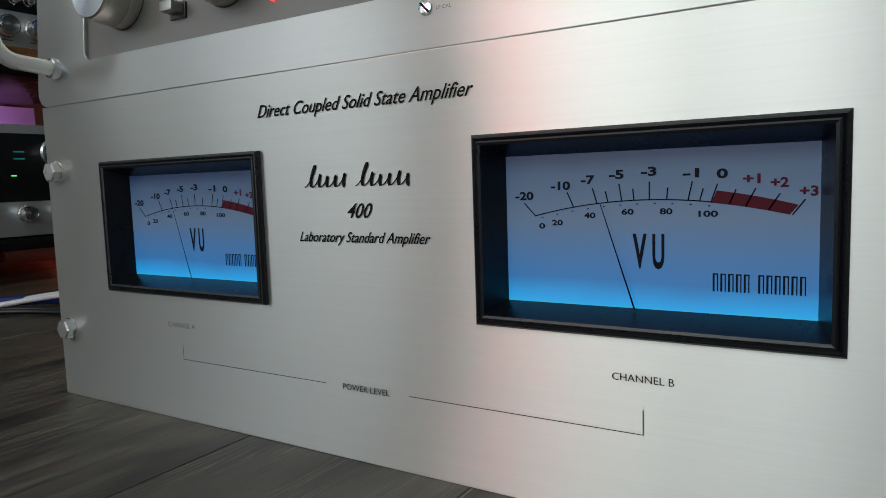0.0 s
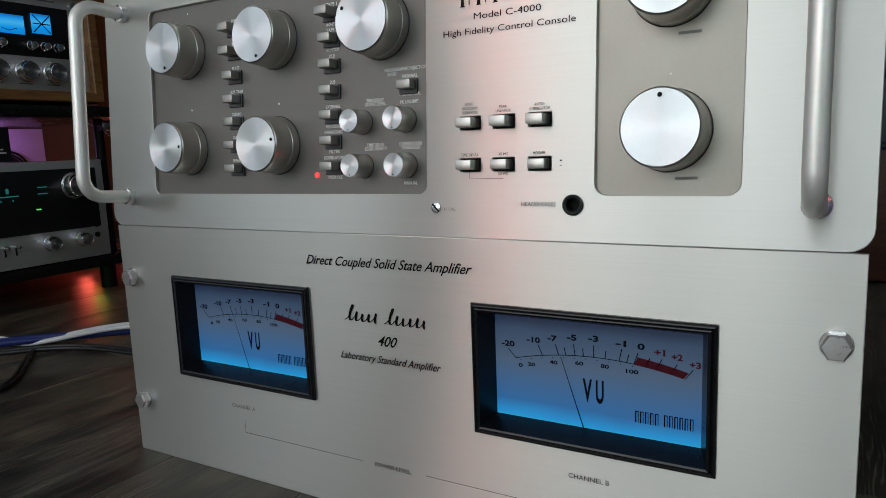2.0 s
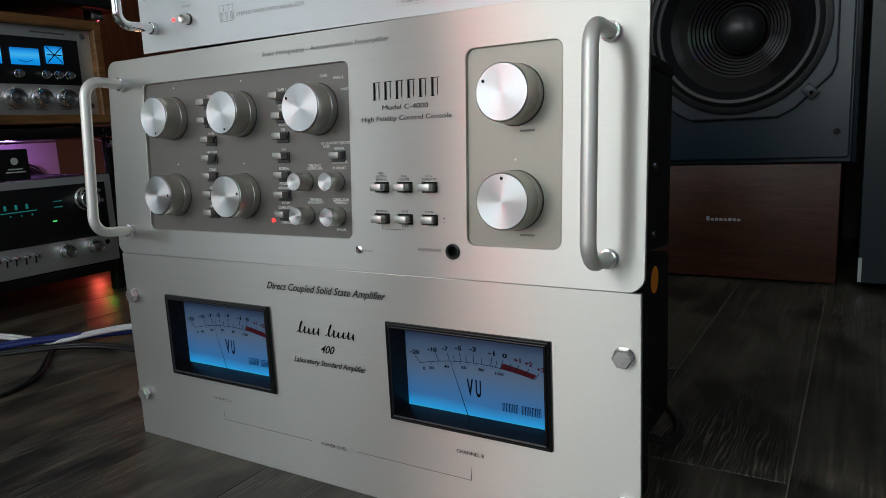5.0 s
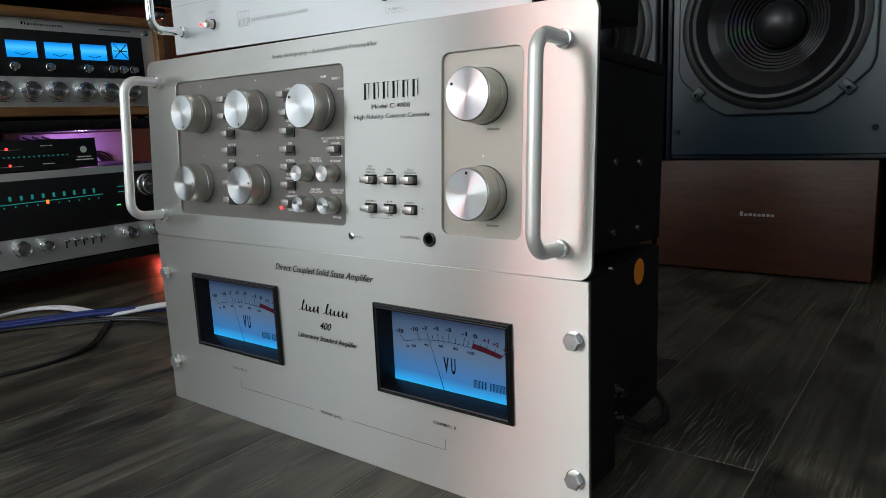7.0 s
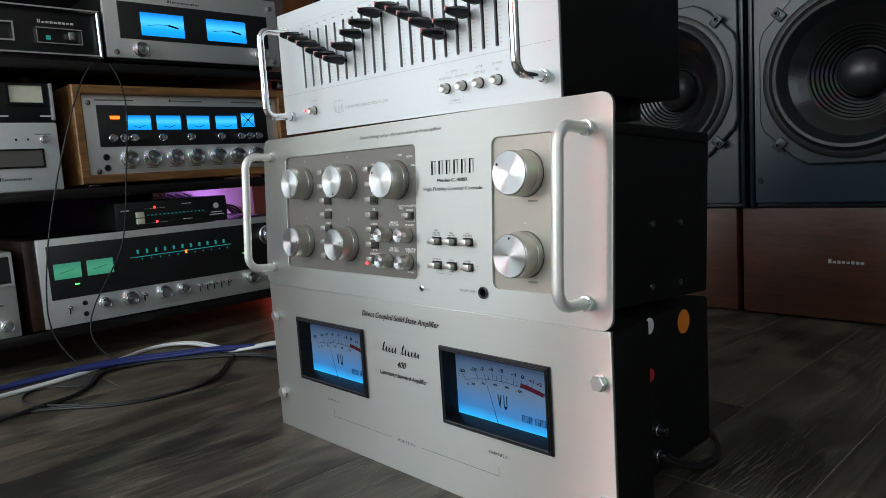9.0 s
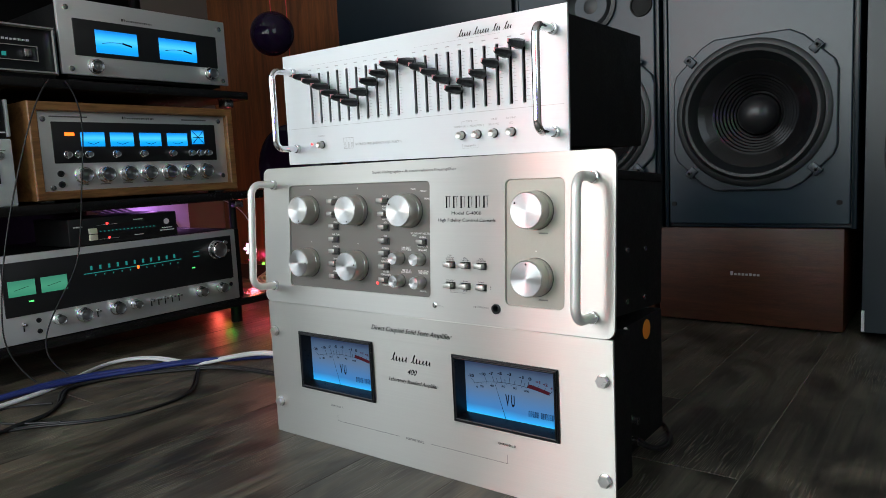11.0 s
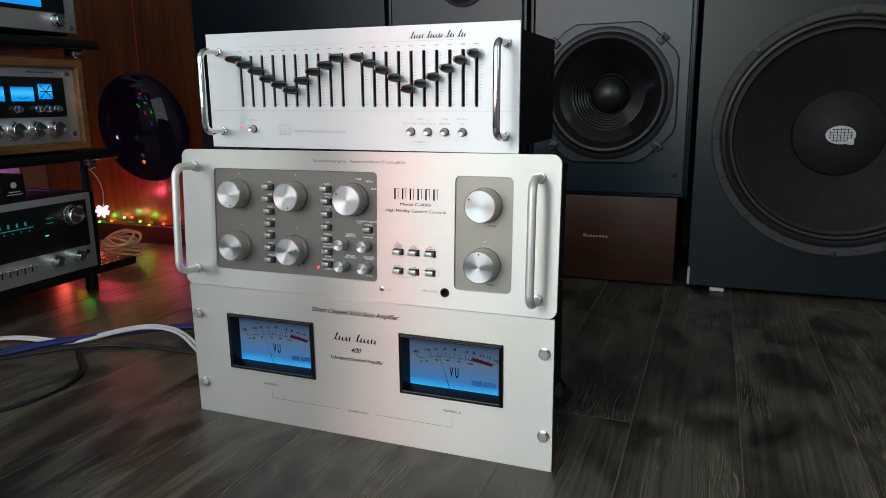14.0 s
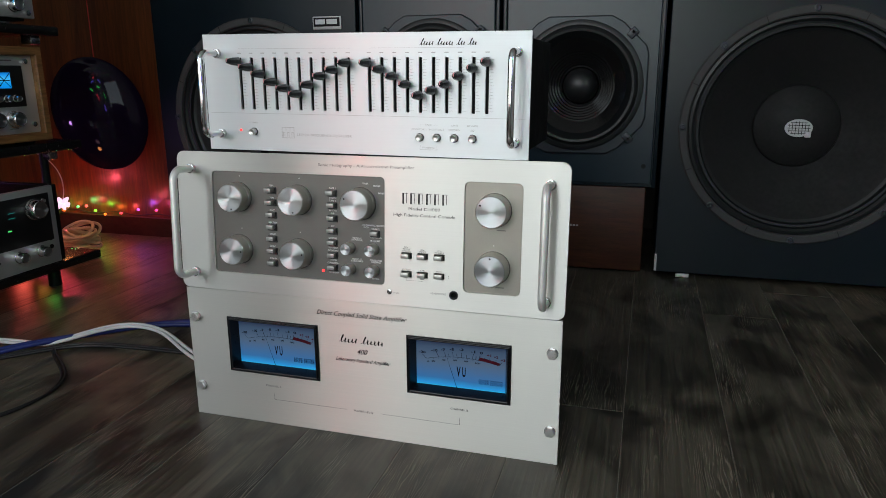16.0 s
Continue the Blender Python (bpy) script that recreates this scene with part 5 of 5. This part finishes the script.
for x in (-0.49, -0.06):
    part("foot", box(x - 0.014, x + 0.014, 0.03, 0.06, 0.064, 0.0725, 0.002), RUBBER, g)

# small processor on the receiver
g = gear("small_processor", "small black processor with ivory switches on the receiver", "audio component")
part("body", box(-0.384, -0.158, 0.012, 0.16, 0.227, 0.279, 0.002), BLACK, g)
for z in (0.2535, 0.241):
    part("switch", box(-0.347, -0.332, 0.006, 0.013, z - 0.0055, z + 0.0055, 0.001), IVORY, g, "ivory square switch")
for x, z in ((-0.309, 0.266), (-0.307, 0.238)):
    part("lamp", lathe([(0.0022, 0.012), (0.002, 0.0105), (0, 0.010)], x, z, 12), REDLED, g, "lit red lamp")
    line("printed_line", [(x - 0.02, z - 0.002), (x + 0.02, z - 0.002)], 0.0005, WHITEINK, g, 0.0114)
quads("row_of_ticks", [(-0.325 + 0.008 * i, -0.322 + 0.008 * i, 0.2505, 0.2525) for i in range(15)], TEAL, g, 0.0114)
part("round_emblem", lathe([(0.006, 0.012), (0.006, 0.0114), (0, 0.0114)], -0.182, 0.259, 20), WHITES, g)
quads("faint_print", [(-0.198, -0.166, 0.240, 0.242), (-0.194, -0.170, 0.245, 0.247), (-0.375, -0.358, 0.262, 0.2645), (-0.255, -0.235, 0.268, 0.2695), (-0.255, -0.235, 0.237, 0.2385)], WHITEINK, g, 0.0114)

# silver deck at the foot of the rack, far end
g = gear("silver_cassette_deck", "silver cassette deck with a dark window, on the lowest shelf", "cassette deck")
part("body", box(-0.76, -0.564, 0.0, 0.25, 0.064, 0.212, 0.003), FACE, g)
part("cassette_window", frame_rings([(0, 0.001), (0, -0.004), (0.004, -0.004), (0.004, 0.0)], -0.70, -0.566, 0.154, 0.208), BADGE, g, "", False)
part("window_pane", box(-0.696, -0.570, -0.0015, 0.002, 0.158, 0.204), BLACK, g, "", False)
small_knob(g, -0.585, 0.085, 0.009, 0.016)
strokes(-0.62, 0.120, 0.035, 0.005, (5,), INK, g, weight=0.3)

# ---- cables ----
def cable(name, pts, r, mat, label, n=1):
    c = thing(name, pose(0, 0, 0), label, "cable")
    rng = random.Random(len(pts) * 7 + n)
    for k in range(n):
        ph = rng.random() * 6.28
        q = [(x + (k - (n - 1) / 2) * r * 2.3 * math.cos(i * 0.9 + ph * 0.3), y + (k - (n - 1) / 2) * r * 2.3, z + r + (0.4 * r * (k % 2))) for i, (x, y, z) in enumerate(pts)]
        tube("strand", q, r, mat, c, "", True, 4)
    return c


cable("white_cable", [(-0.44, -0.34, 0), (-0.462, -0.215, 0), (-0.472, -0.11, 0), (-0.515, -0.03, 0), (-0.556, 0.030, 0), (-0.553, 0.078, 0.003), (-0.505, 0.116, 0.004), (-0.434, 0.128, 0), (-0.384, 0.126, 0.001), (-0.345, 0.172, 0.010), (-0.310, 0.228, 0.012), (-0.230, 0.222, 0.012), (-0.165, 0.180, 0.004), (-0.08, 0.13, 0), (0.02, 0.10, 0)], 0.0030, WHITECABLE, "two white cables lying on the floor", 2)
cable("blue_cable", [(-0.490, -0.33, 0), (-0.494, -0.209, 0.002), (-0.499, -0.11, 0.007), (-0.492, -0.01, 0.003), (-0.445, 0.065, 0.002), (-0.402, 0.112, 0.008), (-0.340, 0.188, 0.002), (-0.270, 0.280, 0.001), (-0.15, 0.30, 0), (0.02, 0.29, 0)], 0.0042, BLUECABLE, "dark blue cables running together over the floor", 3)
cable("black_cable", [(-0.35, -0.36, 0), (-0.350, -0.239, 0), (-0.335, -0.180, 0), (-0.275, -0.135, 0), (-0.246, -0.086, 0), (-0.234, -0.021, 0), (-0.256, 0.035, 0), (-0.300, 0.072, 0), (-0.357, 0.111, 0), (-0.385, 0.140, 0)], 0.0020, BLACKCABLE, "thin black cable looped on the floor", 2)
cable("black_cable", [(-0.315, -0.34, 0), (-0.321, -0.245, 0), (-0.343, -0.197, 0.003), (-0.345, -0.155, 0), (-0.395, -0.105, 0), (-0.460, -0.080, 0), (-0.474, -0.045, 0), (-0.455, 0.010, 0), (-0.435, 0.045, 0), (-0.38, 0.105, 0.001), (-0.333, 0.155, 0), (-0.24, 0.165, 0), (-0.12, 0.17, 0), (0.03, 0.16, 0)], 0.0026, BLACKCABLE, "black cable lying on the floor under the stack", 2)
cable("black_cable", [(-0.30, -0.150, 0.003), (-0.345, -0.190, 0.004), (-0.395, -0.208, 0), (-0.470, -0.182, 0), (-0.450, -0.140, 0), (-0.40, -0.118, 0.003)], 0.0016, BLACKCABLE, "thin black cable end curled on the floor", 1)
cable("signal_cable", [(0.455, 0.127, 0.030), (0.464, 0.145, 0.014), (0.466, 0.19, 0.002), (0.455, 0.25, 0.0), (0.40, 0.30, 0.0), (0.34, 0.31, 0.0)], 0.0020, BLACKCABLE, "dark signal cable from the amplifier's side sockets", 2)
for k, q in enumerate(([(-0.372, -0.014, 0.535), (-0.350, -0.020, 0.50), (-0.352, -0.02, 0.42), (-0.366, -0.02, 0.346), (-0.380, -0.02, 0.22), (-0.402, -0.022, 0.17), (-0.466, -0.022, 0.085), (-0.468, -0.03, 0.03), (-0.440, -0.05, 0.004)], [(-0.400, -0.014, 0.535), (-0.425, -0.018, 0.509), (-0.460, -0.02, 0.41), (-0.485, -0.02, 0.328), (-0.511, -0.02, 0.231), (-0.528, -0.02, 0.12), (-0.528, -0.022, 0.05), (-0.495, -0.05, 0.004)])):
    c = gear("hanging_wire", "thin black wire hanging down in front of the rack", "wire")
    tube("wire", q, 0.0013, BLACKCABLE, c, "", True, 3)

# coil of pale cable and coloured lights behind the rack
c = thing("cable_coil", pose(-0.805, 0.645, 0), "coil of pale cable lying on the floor behind the rack", "cable")
rng = random.Random(4)
for k in range(16):
    q, tilt, ox, oy = [], rng.uniform(-0.5, 0.5), rng.uniform(-0.02, 0.02), rng.uniform(-0.015, 0.015)
    rr = rng.uniform(0.034, 0.052)
    for i in range(15):
        a = 2 * math.pi * i / 14 + k
        q.append((ox + rr * math.cos(a), oy + 0.8 * rr * math.sin(a), 0.008 + 0.0030 * k + abs(tilt) * rr * (1 + math.sin(a + 2.1 * k))))
    tube("turn", q, 0.0036, PALECABLE, c, "", True, 3)
fl = thing("flower_lamp", pose(-0.695, 0.505, 0.165), "small glowing white and pink flower lamp on a thin wire", "lamp")
FLOWER = glow("pink_white_petals", (1.0, 0.62, 0.85), 1.6)
for k in range(12):
    a, b = 2.4 * k, math.asin(-0.8 + 1.7 * k / 11)
    pt = part("petal", lathe([(0, 0), (0.0035, -0.004), (0.0045, -0.010), (0.003, -0.016), (0, -0.018)], 0, 0, 8), FLOWER, fl)
    pt.matrix_basis = pose(0, 0, 0, math.degrees(b), 0, math.degrees(a))
tube("wire", [(0, 0, 0), (0.012, 0.01, 0.05), (0.004, 0.0, 0.10), (-0.02, -0.06, 0.1275)], 0.0012, WHITECABLE, fl, "", True, 3)
# bulbs and close lamps added to give soft glow spots on the wall
LIGHTS = ((-1.18, (1, 0.05, 0.25)), (-1.11, (0.20, 1.0, 0.08)), (-1.06, (1, 0.16, 0.03)), (-1.008, (0.10, 0.95, 0.25)), (-0.978, (1, 0.10, 0.12)), (-0.948, (0.22, 1.0, 0.06)), (-0.915, (1, 0.20, 0.03)), (-0.86, (1, 0.08, 0.10)), (-0.80, (0.45, 0.12, 1)), (-0.74, (1, 0.08, 0.30)))
st = thing("glow_spot_string", pose(0, 0.868, 0.062), "string of small coloured bulbs added for soft glow spots on the wooden wall", "string lights")
tube("wire", [(-1.22 + 0.04 * i, 0.004, 0.006 * math.sin(i * 1.7)) for i in range(14)], 0.0016, BLACKCABLE, st, "", True, 3)
part("wire_support", box(-1.22, -0.695, 0.004, 0.013, -0.062, -0.010), SIDEWOOD, st, "", False)
for i, (x, col) in enumerate(LIGHTS):
    z = 0.006 + 0.011 * math.sin(5 * i)
    part("bulb", lathe([(0.0, 0.004), (0.0028, 0.0), (0.0038, -0.003), (0.0028, -0.006), (0, -0.0075)], x, z, 12), glow("glow_spot_bulb", col, 2.2), st, "small lit coloured bulb added at a glow spot")
    lamp("party_glow_lamp", "POINT", pose(x, 0.872, 0.072 + z), 0.065, col, 0.006)
# unseen coloured lamps added for the glow on wall, coil, backing and floor
for x, y, z, e, col in ((-1.0, 0.78, 0.14, 0.70, (1, 0.09, 0.13)), (-0.80, 0.82, 0.10, 0.16, (1, 0.13, 0.16)), (-0.73, 0.575, 0.15, 0.15, (1, 0.36, 0.12)), (-0.86, 0.36, 0.255, 0.38, (0.68, 0.30, 1.0)), (-0.82, 0.48, 0.032, 0.13, (1, 0.12, 0.08)), (-0.70, 0.425, 0.022, 0.012, (1, 0.45, 0.03)), (-0.62, 0.375, 0.020, 0.008, (0.15, 1, 0.10))):
    lamp("party_glow_lamp", "POINT", pose(x, y, z), e, col, 0.012)
for k in range(5):
    c = gear("shelf_cable", "dark cable drooping behind the receiver", "cable")
    tube("wire", [(-0.20 + 0.02 * k, 0.31, 0.285), (-0.13 + 0.03 * k, 0.318, 0.262 - 0.006 * k), (-0.06 + 0.012 * k, 0.322, 0.236 + 0.007 * k), (0.0, 0.315, 0.258 - 0.008 * k), (0.05, 0.32, 0.225 - 0.012 * k), (0.068, 0.33, 0.10)], 0.0022, BLACKCABLE, c, "", True, 3)

# hanging glossy ornaments
for x, y, z, rx, rz, dep in ((-0.815, 0.785, 0.344, 0.110, 0.147, 0.030), (-0.735, 0.66, 0.715, 0.058, 0.058, 0.045)):
    o = thing("hanging_disc", pose(x, y, z, 0, 0, 38), "glossy black domed disc hanging on a thin red cord", "ornament", "hanging ornaments")
    d = part("disc", lathe([(0.0, 0.4), (0.6, 0.32), (0.94, 0.12), (1.0, 0.0), (0.95, -0.25), (0.75, -0.62), (0.45, -0.88), (0.2, -0.98), (0, -1.0)], 0, 0, 56), GLOSS, o, "glossy black dome")
    d.matrix_basis = pose(0, 0, 0, 0, -14, 0) @ Matrix.Diagonal((rx, dep, rz, 1))
    tube("cord", [(0, 0, rz * 0.98), (0, 0, (rz + H - z) / 2), (0, 0, H - z)], 0.0012, REDS, o, "thin red cord")

# unseen coloured bars added on the wall behind the viewer for glints in the ornaments
for x, z, turn, col in ((1.02, 1.25, 20, (0.05, 1, 0.15)), (1.25, 1.80, -35, (0.15, 0.12, 1)), (1.50, 0.95, 60, (1, 0.06, 0.12)), (1.68, 1.55, -10, (0.08, 1, 0.2)), (1.92, 2.05, 40, (0.2, 0.15, 1)), (2.10, 1.15, 75, (0.05, 1, 0.15)), (1.40, 2.15, -50, (1, 0.08, 0.10)), (1.85, 0.50, 80, (0.2, 0.12, 1))):
    o = thing("glint_light_bar", pose(x, Y0, z, 0, turn, 0), "short coloured light bar, added unseen on the pale wall for glints", "party light", "wall light bars")
    part("housing", box(-0.15, 0.15, 0.0, 0.03, -0.042, 0.042, 0.004), MATT, o)
    part("diffuser", box(-0.14, 0.14, 0.028, 0.037, -0.034, 0.034, 0.003), glow("glint_bar_glow", col, 14), o, "lit coloured diffuser")

# red floor lamp behind the viewer, seen as a streak in the brushed panels
rl = thing("red_lamp", pose(-0.54, -1.74, 0), "slim upright red neon floor lamp", "lamp")
part("tube", box(-0.008, 0.008, 0.012, 0.028, 0.25, 1.8, 0.005), glow("red_neon", (1, 0.04, 0.05), 21), rl, "lit red tube")
part("pole", box(-0.02, 0.02, -0.02, 0.010, 0.02, 2.02, 0.005), MATT, rl)
part("base", box(-0.10, 0.10, -0.10, 0.10, 0.0, 0.02, 0.006), MATT, rl)

# ---- floor planks ----
PW, PL = 0.1290, 1.22
plank_mesh = {}
ends = {0: 0.155, 3: -0.220, 4: 0.45, 7: -0.076, -1: 1.02, -2: 0.60, -3: -0.45}
rng = random.Random(11)


def plank(xa, xb, ya, yb):
    key = (round(xb - xa, 4), round(yb - ya, 4))
    if key not in plank_mesh:
        bm = box(0.0005, xb - xa - 0.0005, 0.0005, yb - ya - 0.0005, -0.006, 0.0)
        top = [e for e in bm.edges if all(v.co.z > -0.001 for v in e.verts)]
        bmesh.ops.bevel(bm, geom=top, offset=0.0006, segments=1, affect="EDGES")
        mesh = bpy.data.meshes.new("plank")
        bm.to_mesh(mesh)
        bm.free()
        mesh.materials.append(PLANK)
        plank_mesh[key] = mesh
    ob = new("plank", plank_mesh[key])
    ob.parent = floor
    ob.location = (xa, ya, 0.0)


i0, i1 = math.floor((X0 - 0.553) / PW), math.ceil((X1 - 0.553) / PW)
for i in range(i0, i1):
    xa, xb = max(X0, 0.553 + PW * i), min(X1, 0.553 + PW * (i + 1))
    if xb - xa < 0.01:
        continue
    k = -1 - i
    start = ends.get(k, rng.uniform(-0.6, 0.6))
    y = start
    while y > Y0:
        y -= PL
    while y < Y1:
        a, b = max(y, Y0), min(y + PL, Y1)
        if b - a > 0.02:
            plank(xa, xb, a, b)
        y += PL
